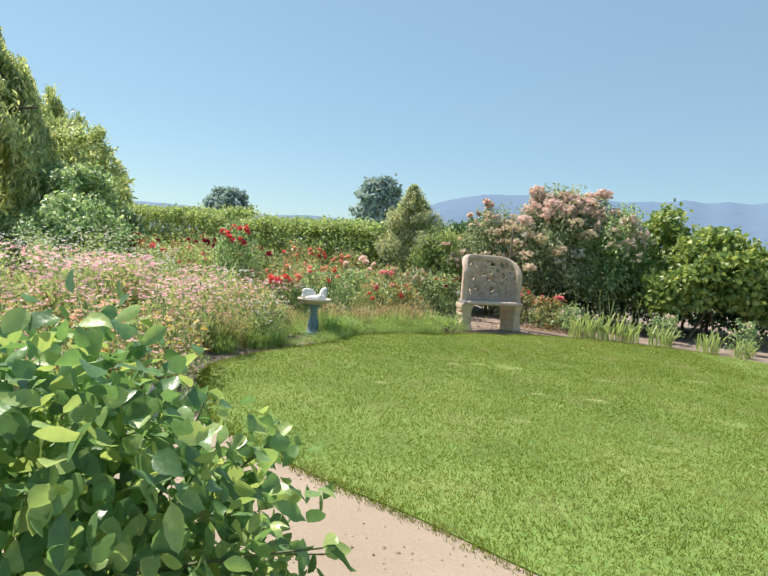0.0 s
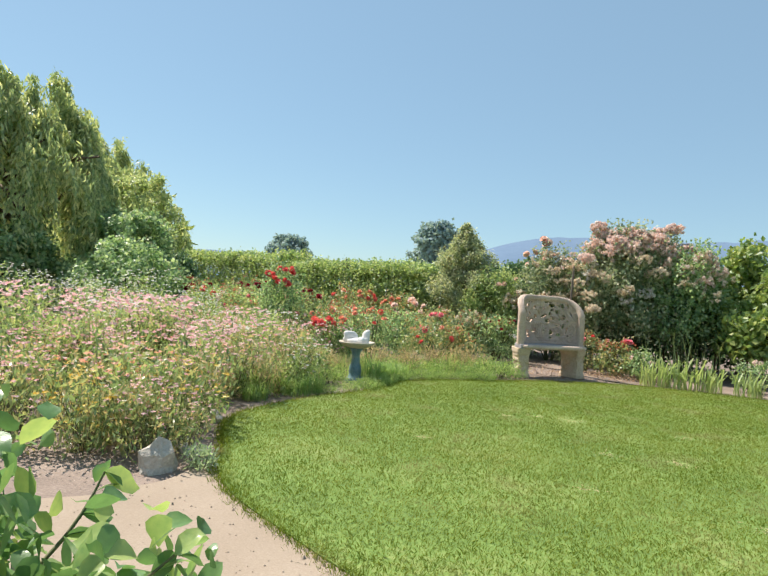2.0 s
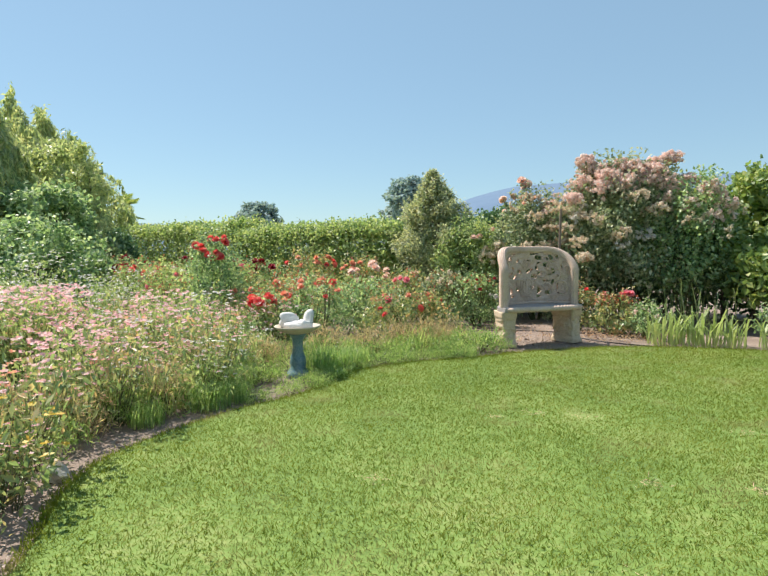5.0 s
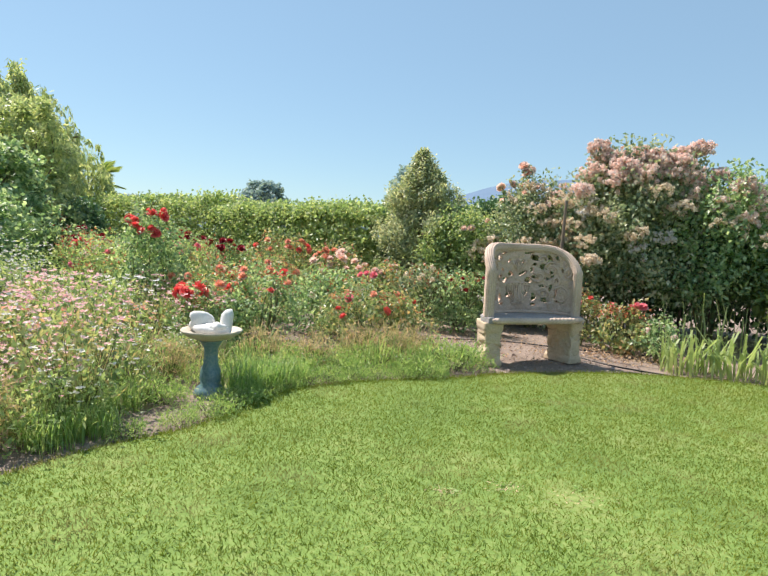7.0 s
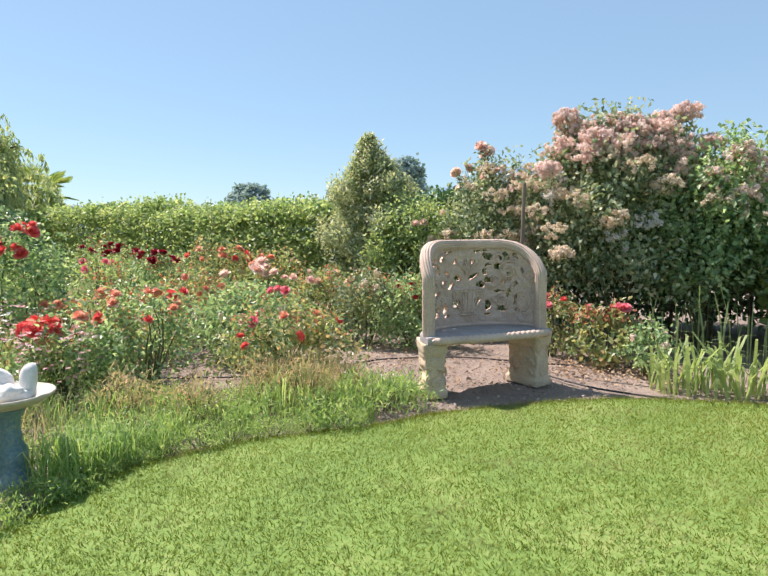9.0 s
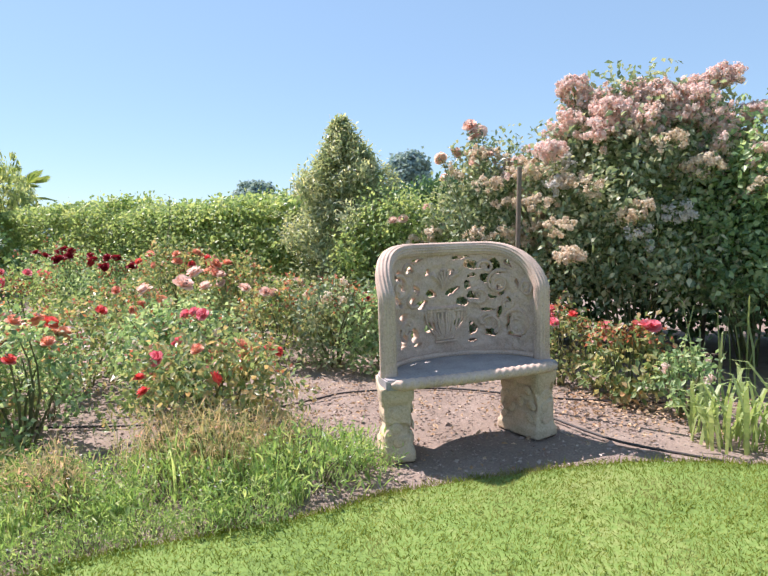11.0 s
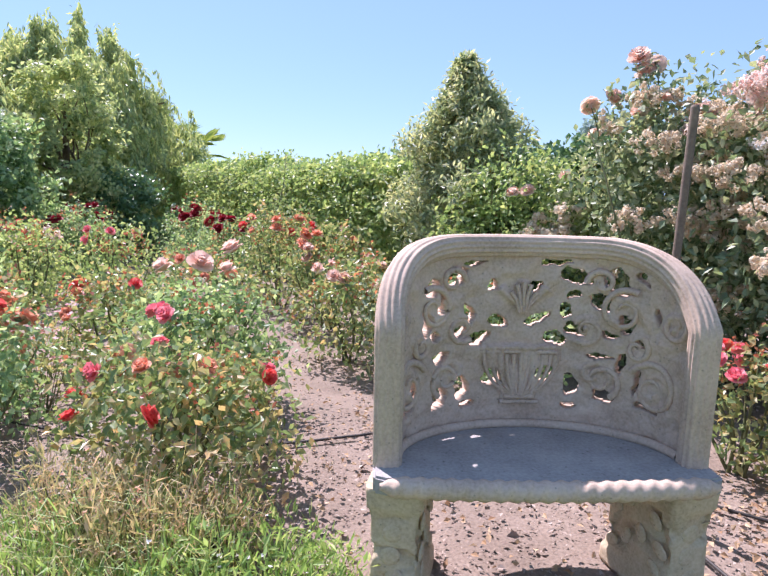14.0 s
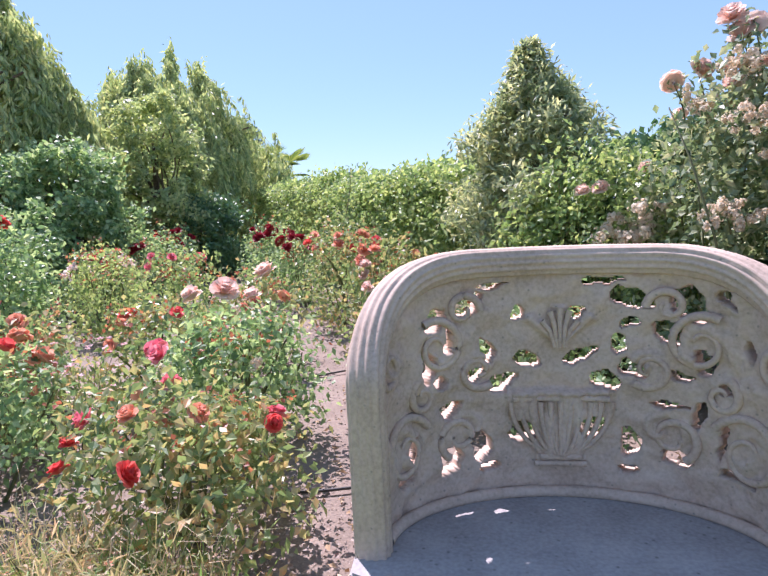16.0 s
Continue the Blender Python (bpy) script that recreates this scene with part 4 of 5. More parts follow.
# ---- post, stones, hoses ----
def post_at(x, y, top, r):
    v = lathe("post", [(0.0, -0.05), (r, -0.05), (r * 1.02, 0.4), (r * 0.98, 1.0), (r, top - 0.012), (r * 0.85, top), (0.0, top)], 14, 0.05)
    ob = part("garden_post", v, POST, None, "", pose(x, y, 0, 1.2, 1.5, 0))
    tagged(ob, "weathered brown wooden stake among the roses", "post")


post_at(0.80, 1.15, 1.73, 0.017)


def rock(x, y, r, squash, seed, turn):
    bm = bmesh.new()
    bmesh.ops.create_icosphere(bm, subdivisions=2, radius=1.0)
    for vert in bm.verts:
        d = 1 + 0.55 * noise.noise(vert.co * 1.6 + Vector((seed, 0, 0))) + 0.12 * noise.noise(vert.co * 4 + Vector((seed, 5, 0)))
        vert.co = Vector((vert.co.x * r[0] * d, vert.co.y * r[1] * d, max(vert.co.z * squash * d, -0.04)))
    for fc in bm.faces:
        fc.smooth = False
    ob = part("rock", bm, ROCK, None, "", pose(x, y, 0.02, 0, 0, turn))
    tagged(ob, "rough pale grey garden rock at the bed edge", "rock", "edging rocks")


rock(-2.27, -5.58, (0.11, 0.07), 0.14, 3.3, 35)
rock(-3.24, -4.25, (0.13, 0.11), 0.16, 4.0, 60)
rock(-2.55, -4.35, (0.07, 0.05), 0.06, 7.0, 10)
rock(-2.32, -5.2, (0.05, 0.04), 0.04, 9.0, 40)


def hose(points, label="thin black irrigation hose lying on the soil"):
    line = smooth_line([p for p in points], 6)
    line[:, 2] = np.maximum(line[:, 2], 0.006)
    tagged(part("drip_hose", tubes("drip_hose", [line], (0.008, 0.008), 8), HOSE), label, "hose", "drip hoses")


hose([(-2.6, 0.35, 0.01), (-1.6, 0.5, 0.012), (-1.04, 0.84, 0.012), (-0.71, 1.14, 0.014), (-0.46, 1.35, 0.012), (0.3, 1.5, 0.01), (1.14, 1.26, 0.012), (2.0, 1.2, 0.01)])
hose([(0.95, 0.92, 0.008), (1.06, 0.77, 0.01), (1.27, 0.49, 0.012), (1.46, 0.33, 0.012), (1.85, 0.15, 0.008)])
hose([(-4.4, 2.0, 0.01), (-3.2, 1.7, 0.014), (-2.6, 1.9, 0.01), (-2.2, 2.6, 0.01)])


def dry_leaves():
    n = 1500
    x = np.concatenate([rng.normal(1.7, 0.4, n // 2), rng.normal(-0.3, 0.9, n - n // 2)])
    y = np.concatenate([rng.normal(1.15, 0.28, n // 2), rng.normal(1.3, 0.7, n - n // 2)])
    keep = ~inside(x, y, LAWN_EDGE)
    x, y = x[keep], y[keep]
    n = len(x)
    at = np.stack([x, y, rng.uniform(0.004, 0.025, n)], 1)
    way = np.stack([rng.normal(size=n), rng.normal(size=n), rng.normal(size=n) * 0.25], 1)
    return leaves("dry_leaves", at, way, 0.035 * rng.uniform(0.6, 1.3, n), 0.012, 0.5, 0.0)


tagged(part("dry_leaf_litter", dry_leaves(), LITTER), "tan dry fallen leaves on the soil under the roses", "leaf litter", kind="stuff")


# ---- hedge and trees behind ----
def hedge(at, length, turn, h, deep, mat, label, n, leaf=0.05, name="hedge", wild=0.14):
    """A run of hedge or trained vine, its top and face uneven."""
    run = thing(name, pose(at[0], at[1], 0, 0, 0, turn), label, "hedge")
    stems = [arc_line((x, rng.normal() * 0.08, -0.02), (x + rng.normal() * 0.25, rng.normal() * deep * 0.4, h * rng.uniform(0.6, 0.9)), 0.1) for x in np.arange(0.2, length, 0.45)]
    for line in stems:
        part("stem", tubes("stem", [line], (0.025, 0.008)), BARK, run)
    n = int(n * 1.6)
    k = n // 14
    x = rng.uniform(0, length, k)
    face = rng.uniform(size=k)
    bump = np.array([noise.noise((a * 1.3, 0.0, at[0])) + 0.5 * noise.noise((a * 4, 2.0, at[0])) for a in x]) * wild + 1
    if name == "grape_vine":
        bump *= np.clip(0.62 + np.minimum(x, length - x) * 0.45, 0, 1)
    z = np.where(face < 0.45, 1.0, rng.uniform(0.48 if name == "grape_vine" else 0.08, 1.0, k)) * h * bump
    y = np.where(face < 0.45, rng.uniform(-1, 1, k), -rng.uniform(0.6, 1.1, k)) * deep
    y = np.where(rng.uniform(size=k) < 0.15, -y, y)
    c = np.repeat(np.stack([x, y, z], 1), 14, 0)
    p = c + rng.normal(size=c.shape) * (0.11, 0.12, 0.075)
    p[:, 2] = np.abs(p[:, 2])
    w = rng.normal(size=p.shape)
    m = len(p)
    turned = rng.normal(size=p.shape) * 0.85 + (0, -0.5, 0.5)
    for _ in range(int(length * wild * 22)):
        foot = np.array((rng.uniform(0, length), rng.uniform(-0.8, 0.8) * deep, h * rng.uniform(0.9, 1.0)))
        line = arc_line(foot, foot + (rng.normal() * 0.12, rng.normal() * 0.1, rng.uniform(0.12, 0.42)), 0.2, 6)
        shoot = part("shoot", tubes("shoot", [line], (0.005, 0.002), 4), STEM, run)
        q = np.repeat(line[1:], 3, 0)
        tagged(part("shoot_foliage", leaves("shoot_foliage", q, rng.normal(size=q.shape) + (0, 0, 0.2), leaf * 1.1, leaf * 0.45, 0.25, 0.1), mat, shoot), kind="stuff")
    part("foliage", leaves("foliage", p, w, leaf * 1.2 * rng.uniform(0.7, 1.5, m), leaf * 0.5 * rng.uniform(0.8, 1.2, m), 0.25, 0.1, False, turned), mat, run)
    return run


def line_hedge(a, b, h, deep, mat, label, n, leaf, name="hedge", wild=0.14):
    d = Vector((b[0] - a[0], b[1] - a[1]))
    return hedge(a, d.length, math.degrees(math.atan2(d.y, d.x)), h, deep, mat, label, n, leaf, name, wild)


line_hedge((-6.2, 7.6), (-1.6, 4.6), 1.66, 0.45, LIGHT_LEAF, "trimmed leafy green hedge behind the rose bed", 34000, 0.05)
line_hedge((-13.5, 12.4), (-6.2, 7.6), 1.84, 0.5, LIGHT_LEAF, "trimmed leafy green hedge at the garden's edge", 26000, 0.06)
line_hedge((-1.6, 4.9), (3.4, 3.9), 1.7, 0.4, DARK_LEAF, "dark leafy hedge behind the climbing roses", 22000, 0.06)
line_hedge((2.7, 3.4), (5.4, 2.9), 1.78, 0.3, VINE_LEAF, "bright green grape vine shoots rising behind the roses", 4200, 0.085, "grape_vine", 0.5)
line_hedge((3.4, 3.95), (9.5, 2.4), 1.5, 0.4, DARK_LEAF, "dark leafy hedge behind the grape vine", 16000, 0.07)
line_hedge((3.5, 1.7), (5.6, 1.2), 1.45, 0.35, VINE_LEAF, "bright green grape vine trained beside the roses", 4200, 0.085, "grape_vine", 0.4)
line_hedge((3.6, 2.5), (8.2, 1.1), 1.72, 0.55, VINE_LEAF, "bright green grape vine on a row", 11000, 0.09, "grape_vine", 0.4)


def tree(name, at, h, r, mat, label, trunk=0.12, crown_base=0.3, clumps=260, per=60, leaf=0.08, slim=0.3, seed_lean=(0, 0), shape="round", drop=0.0):
    """A tapered trunk with limbs, and a crown of leaf clumps with an uneven outline and gaps."""
    t = thing(name, (*at, 0.0), label, "tree")
    top = (seed_lean[0], seed_lean[1], h * 0.8)
    lines = [arc_line((0, 0, -0.1), top, 0.05, 7)]
    part("trunk", tubes("trunk", lines, (trunk, trunk * 0.25), 9), BARK, t)
    a = rng.uniform(0, 2 * np.pi, clumps)
    s = rng.uniform(0, 1, clumps)
    z = crown_base + (1 - crown_base) * s
    if shape == "cone":
        rad = np.interp(s, (0, 0.3, 0.58, 0.72, 0.83, 0.92, 1), (0.5, 0.6, 0.74, 0.68, 0.42, 0.14, 0.03)) * rng.uniform(0.45, 1.1, clumps)
        rad *= np.array([1 + 0.55 * noise.noise((math.cos(x) * 1.6, math.sin(x) * 1.6, y * 5.5)) for x, y in zip(a, s)])
    else:
        rad = np.sqrt(np.clip(1 - (2 * s - 0.85) ** 2 / 1.6, 0.05, 1)) * rng.uniform(0.4, 1.0, clumps) ** 0.8 * (1 + 0.22 * np.sin(a * 5 + s * 9) + 0.12 * np.sin(a * 11 - s * 17))
    c = np.stack([np.cos(a) * rad * r, np.sin(a) * rad * r, z * h], 1)
    c[:, :2] += np.outer(s, seed_lean)
    limbs = [arc_line((0, 0, h * rng.uniform(0.15, 0.6)), q, 0.12, 5) for q in c[:: max(1, clumps // 24)]]
    for line in limbs:
        part("limb", tubes("limb", [line], (trunk * 0.3, trunk * 0.06), 5), BARK, t)
    p = np.repeat(c, per, 0)
    g = rng.normal(size=p.shape) * r * 0.13
    if drop:
        fall = np.repeat(rng.uniform(0.3, 1, clumps) * drop, per) * rng.uniform(0, 1, len(p))
        p = p + g * (0.55, 0.55, 0.4)
        p[:, 2] -= fall
        w = rng.normal(size=p.shape) * 0.3 + (0, 0, -1)
    else:
        p = p + g * (0.62 if shape != "cone" else np.repeat(0.25 + 0.65 * np.sqrt(1 - s), per)[:, None])
        w = rng.normal(size=p.shape)
    p[:, 2] = np.maximum(p[:, 2], 0.15)
    m = len(p)
    part("crown", leaves("crown", p, w, leaf * rng.uniform(0.7, 1.4, m), leaf * slim * rng.uniform(0.8, 1.2, m), 0.2, 0.1, False, unit(p - (0, 0, h * 0.4)) + (0, 0, 0.3) + rng.normal(size=p.shape) * 0.5), mat, t)
    if shape == "cone":
        edge = c[(s > 0.3) & (s < 0.97) & (rng.uniform(size=clumps) < 0.3)] * (1.06, 1.06, 1.0) + (0, 0, 0.05)
        q = np.repeat(edge, 22, 0)
        q = q + rng.normal(size=q.shape) * (0.035, 0.035, 0.07)
        for turn_, low_, reach in ((3.3, 0.50, 0.78), (2.9, 0.62, 0.6), (0.1, 0.66, 0.62), (0.35, 0.55, 0.72), (5.4, 0.6, 0.6), (4.2, 0.72, 0.42), (6.1, 0.78, 0.34)):
            foot = np.array((0, 0, low_ * h))
            line = arc_line(foot, foot + (math.cos(turn_) * reach, math.sin(turn_) * reach, 0.24 * reach + 0.06), 0.06, 7)
            sprig = part("sprig", tubes("sprig", [line], (0.008, 0.002), 4), STEM, t)
            qs = np.repeat(line[3:], 16, 0) + rng.normal(size=(64, 3)) * 0.035
            tagged(part("sprig_foliage", leaves("sprig_foliage", qs, rng.normal(size=qs.shape) * 0.6 + (math.cos(turn_), math.sin(turn_), 0.1), leaf * 0.9, leaf * slim, 0.2, 0.1), mat, sprig), kind="stuff")
        part("young_growth", leaves("young_growth", q, rng.normal(size=q.shape) * 0.5 + unit(q * (1, 1, 0)) * 0.4 + (0, 0, 0.9), leaf * rng.uniform(0.5, 1.1, len(q)), leaf * slim * 0.8, 0.2, 0.1), PALE_LEAF, t, "pale yellow-green young tips")
    return t


def willow(at, h, r, label, strands, per, leaf, hang):
    """A weeping willow: trunk, arching limbs, and curtains of hanging twigs with narrow leaves."""
    t = thing("willow_tree", (*at, 0.0), label, "tree")
    part("trunk", tubes("trunk", [arc_line((0, 0, -0.1), (0.2, 0.1, h * 0.7), 0.06, 7)], (0.28, 0.09), 10), BARK, t)
    limb_ends = []
    for i in range(14):
        a = i * 2.4
        end = np.array((math.cos(a) * r * rng.uniform(0.4, 0.8), math.sin(a) * r * rng.uniform(0.4, 0.8), h * rng.uniform(0.5, 0.72)))
        limb_ends.append(end)
        part("limb", tubes("limb", [arc_line((0.1, 0.05, h * rng.uniform(0.25, 0.6)), end, 0.15, 6)], (0.09, 0.02), 6), BARK, t)
    bunch = rng.uniform(0, 2 * np.pi, strands // 20), np.sqrt(rng.uniform(0.02, 1.0, strands // 20)) * rng.uniform(0.6, 1.1, strands // 20)
    tuft_lift = rng.normal(size=strands // 20)
    k = rng.integers(0, strands // 20, strands)
    a, q = bunch[0][k] + rng.normal(size=strands) * 0.085, bunch[1][k] + rng.normal(size=strands) * 0.035
    lift = np.array([noise.noise((math.cos(x) * 1.7, math.sin(x) * 1.7, y * 2 + at[0])) for x, y in zip(a, q)])
    top = h * (1.0 - 0.60 * np.clip(q, 0, 1.1) ** 1.5 + 0.13 * lift + 0.035 * tuft_lift[k] + 0.03 * rng.normal(size=strands))
    start = np.stack([np.cos(a) * q * r, np.sin(a) * q * r, top], 1)
    length = hang * rng.uniform(0.15, 1.05, strands) * (0.5 + 0.6 * np.clip(q, 0, 1))
    u = np.tile(np.linspace(0, 1, per), strands)
    sway = np.repeat(rng.normal(size=(strands, 3)) * (0.16, 0.16, 0) + np.stack([np.cos(a), np.sin(a), 0 * a], 1) * 0.18, per, 0)
    p = np.repeat(start, per, 0) + sway * (u ** 0.6)[:, None] - np.outer(u * np.repeat(length, per), (0, 0, 1)) + rng.normal(size=(strands * per, 3)) * 0.035
    p[:, 2] = np.maximum(p[:, 2], 0.3 + 0.2 * rng.uniform(size=len(p)))
    w = rng.normal(size=p.shape) * 0.45 + (0, 0, -0.9)
    out = unit(p * (1, 1, 0)) * 0.6 + rng.normal(size=p.shape) * 0.6 + (0, 0, 0.4)
    m = len(p)
    part("crown", leaves("crown", p, w, leaf * rng.uniform(0.7, 1.4, m), leaf * 0.15 * rng.uniform(0.8, 1.3, m), 0.15, 0.1, False, out), WILLOW_LEAF, t)


tree("conical_shrub", (-1.05, 3.85), 2.62, 0.78, CONE_LEAF, "upright grey-green conical shrub with pale tips behind the roses", 0.05, 0.04, 460, 80, 0.072, 0.17, shape="cone")
willow((-11.8, 3.2), 5.8, 2.9, "large weeping willow with hanging yellow-green foliage", 1700, 50, 0.15, 3.2)
willow((-14.9, 9.9), 6.1, 3.4, "tall weeping willow with hanging foliage beyond the garden", 1500, 46, 0.17, 3.2)
tree("leafy_tree", (-15.4, 12.2), 4.2, 1.5, WILLOW_LEAF, "light green leafy tree beside the willow", 0.12, 0.06, 260, 80, 0.13, 0.26)
tree("leafy_tree", (-17.8, 14.8), 5.0, 1.3, OAK_LEAF, "dark green leafy tree behind the willow", 0.12, 0.12, 160, 70, 0.14, 0.4)
tree("green_shrub", (-12.6, 1.6), 2.2, 1.4, ROSE_LEAF, "bushy green shrub below the willow", 0.05, 0.03, 200, 70, 0.1, 0.4)
tree("green_shrub", (-10.6, 1.9), 2.0, 1.2, ROSE_LEAF, "bright green shrub below the willow", 0.05, 0.03, 180, 70, 0.1, 0.4)
tree("leafy_tree", (-10.5, 6.4), 3.9, 1.1, WILLOW_LEAF, "narrow yellow-green tree beside the willow", 0.1, 0.1, 190, 70, 0.11, 0.28)
tree("green_shrub", (-8.9, 3.6), 2.5, 1.2, ROSE_LEAF, "bushy mid-green shrub under the willow", 0.05, 0.05, 230, 70, 0.09, 0.4)
tree("green_shrub", (-7.6, 1.7), 1.7, 1.1, ROSE_LEAF, "leafy green shrub at the back of the flower bed", 0.04, 0.05, 150, 60, 0.08, 0.4)
tree("dark_shrub", (-10.2, 7.2), 1.8, 1.2, DARK_LEAF, "dark green shrub in the willow's shade", 0.04, 0.05, 150, 60, 0.09, 0.4)
tree("oak_tree", (-56.0, 142.0), 13.9, 5.9, HAZED_LEAF, "distant round-headed oak tree", 0.5, 0.25, 260, 30, 0.9, 0.5)
tree("oak_tree", (-13.5, 121.0), 17.0, 5.2, HAZED_LEAF, "distant tall oak tree paled by painted haze", 0.5, 0.22, 260, 30, 0.8, 0.5)


def fan_palm(at, h):
    palm = thing("fan_palm", (*at, 0.0), "small green fan palm at the garden's edge", "palm")
    part("trunk", tubes("trunk", [arc_line((0, 0, -0.1), (0.05, 0, h * 0.75), 0.02)], (0.14, 0.11), 10), BARK, palm)
    for i in range(16):
        a, e = i * 2.4, rng.uniform(-0.1, 1.3)
        hub = np.array((0.05 + math.cos(a) * math.cos(e) * 0.8, math.sin(a) * math.cos(e) * 0.8, h * 0.75 + math.sin(e) * 0.8))
        out = unit(np.array([math.cos(a) * math.cos(e), math.sin(a) * math.cos(e), math.sin(e)]))
        side = unit(np.cross(out, (0, 0, 1)))
        fans = np.array([out * math.cos(q) + side * math.sin(q) for q in np.linspace(-1.0, 1.0, 17)])
        fr = part("frond", leaves("frond", np.repeat(hub[None], 17, 0), fans, 0.62, 0.022, 0.2, 0.15), VINE_LEAF, palm)
        part("stalk", tubes("stalk", [np.array([(0.05, 0, h * 0.75), hub])], (0.014, 0.008), 5), STEM, fr)


fan_palm((-14.0, 13.4), 3.5)


# ---- shrubs and roses behind the bench ----
rose_bush((-0.35, 3.3), (0.75, 0.55), 1.62, "light green rose bush with a few cream and peach blooms", LIGHT_LEAF, 180, 34, 0.038, 14, ((PEACH, 7, 0.055, 0.75), (FADED, 34, 0.05, 0.5)), spread=0.11, low=0.05)
peach_climber = rose_bush((0.75, 3.1), (0.75, 0.6), 2.05, "tall climbing rose with peach and cream blooms", CLIMB_LEAF, 170, 34, 0.046, 14, ((PEACH, 10, 0.05, 0.88), (FADED, 270, 0.031, 0.3), (PINK, 70, 0.036, 0.85)), spread=0.1, low=0.03)
climber = rose_bush((2.05, 2.75), (1.1, 0.85), 2.45, "massive climbing rose covered in pale pink and cream clusters", CLIMB_LEAF, 290, 42, 0.05, 18, ((PINK, 760, 0.036, 0.84), (FADED, 300, 0.031, 0.5), (WHITE, 110, 0.03, 0.3)), spread=0.09, low=0.26)
rose_bush((2.95, 2.4), (0.75, 0.7), 2.15, "dense dark rose thicket with a few pale blooms", ROSE_LEAF, 170, 34, 0.052, 12, ((PINK, 200, 0.042, 0.75), (FADED, 100, 0.038, 0.6)), spread=0.1, low=0.22)
rose_bush((1.66, 1.35), (0.34, 0.3), 0.56, "low rose bush with crimson blooms beside the bench", RUSTY_LEAF, 36, 24, 0.044, 8, ((CRIMSON, 7, 0.042, 0.85),))
rose_bush((1.2, 1.75), (0.3, 0.25), 0.62, "small rose bush with crimson blooms behind the bench", RUSTY_LEAF, 34, 22, 0.035, 7, ((CRIMSON, 6, 0.042, 0.8), (RED, 2, 0.04, 0.8)))
rose_bush((-0.85, 2.3), (0.45, 0.4), 0.85, "dark green rose bush with pale buds behind the bench", CLIMB_LEAF, 60, 26, 0.04, 8, ((FADED, 5, 0.04, 0.6),))
rose_bush((-0.25, 2.1), (0.5, 0.35), 0.75, "leafy rose bush with dull red young leaves", ROSE_LEAF, 60, 26, 0.04, 8, ((DARK_RED, 6, 0.03, 0.7), (WHITE, 5, 0.035, 0.4)))


def spray(bush, base, at, mat, count, size, width):
    """A cane that rises above its bush and ends in a cluster of blooms."""
    stem = arc_line(np.array(base), np.array(at), 0.08, 6)
    part("cane", tubes("cane", [stem], (0.008, 0.003)), STEM, bush)
    q = np.repeat(stem[1:], 7, 0)
    q = q + rng.normal(size=q.shape) * 0.04
    tagged(part("spray_foliage", leaves("spray_foliage", q, rng.normal(size=q.shape), 0.05, 0.018, 0.25, 0.1), CLIMB_LEAF, bush), kind="stuff")
    for _ in range(count):
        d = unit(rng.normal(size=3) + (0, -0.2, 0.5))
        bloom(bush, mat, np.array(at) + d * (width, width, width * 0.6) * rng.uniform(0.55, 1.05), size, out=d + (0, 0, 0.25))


spray(climber, (-0.5, -0.1, 2.0), (-0.6, -0.15, 2.56), PINK, 90, 0.034, 0.16)
spray(climber, (0.6, -0.1, 2.1), (0.68, -0.15, 2.58), PINK, 90, 0.034, 0.17)
spray(climber, (0.1, -0.2, 2.1), (0.05, -0.35, 2.42), PINK, 100, 0.034, 0.2)
for x, y, z in ((-0.3, -0.5, 2.28), (0.35, -0.45, 2.36), (0.9, -0.3, 2.22), (-0.1, -0.2, 2.5), (0.45, -0.1, 2.52)):
    spray(climber, (x * 0.9, y * 0.8, z - 0.35), (x, y, z), PINK, 44, 0.036, 0.16)
spray(climber, (-0.8, -0.3, 1.7), (-0.86, -0.55, 1.95), PINK, 60, 0.034, 0.14)
spray(climber, (-0.7, -0.6, 1.0), (-0.75, -0.95, 1.05), FADED, 38, 0.034, 0.11)
for x, y, z in ((-0.95, -0.5, 1.5), (-0.8, -0.72, 1.28), (-0.6, -0.78, 1.62), (-1.0, -0.3, 1.78), (0.3, -0.85, 1.75), (0.7, -0.72, 1.5), (-0.2, -0.88, 1.42), (0.05, -0.8, 1.95)):
    spray(climber, (x * 0.85, y * 0.8, z - 0.2), (x, y, z), FADED, 24, 0.029, 0.15)
for x, y, z in ((0.1, -0.58, 1.5), (0.35, -0.58, 1.3), (-0.2, -0.55, 1.22), (0.5, -0.5, 1.68), (0.25, -0.48, 1.86), (0.55, -0.5, 1.08), (-0.1, -0.52, 1.72)):
    spray(peach_climber, (x * 0.85, y * 0.8, z - 0.2), (x, y, z), FADED, 24, 0.029, 0.15)
for x, z in ((-0.25, 2.32), (-0.15, 2.3), (-0.2, 2.22), (-0.55, 2.02), (-0.42, 2.06)):
    spray(peach_climber, (x + 0.05, 0, z - 0.4), (x, -0.1, z), PEACH, 1, 0.075, 0.01)

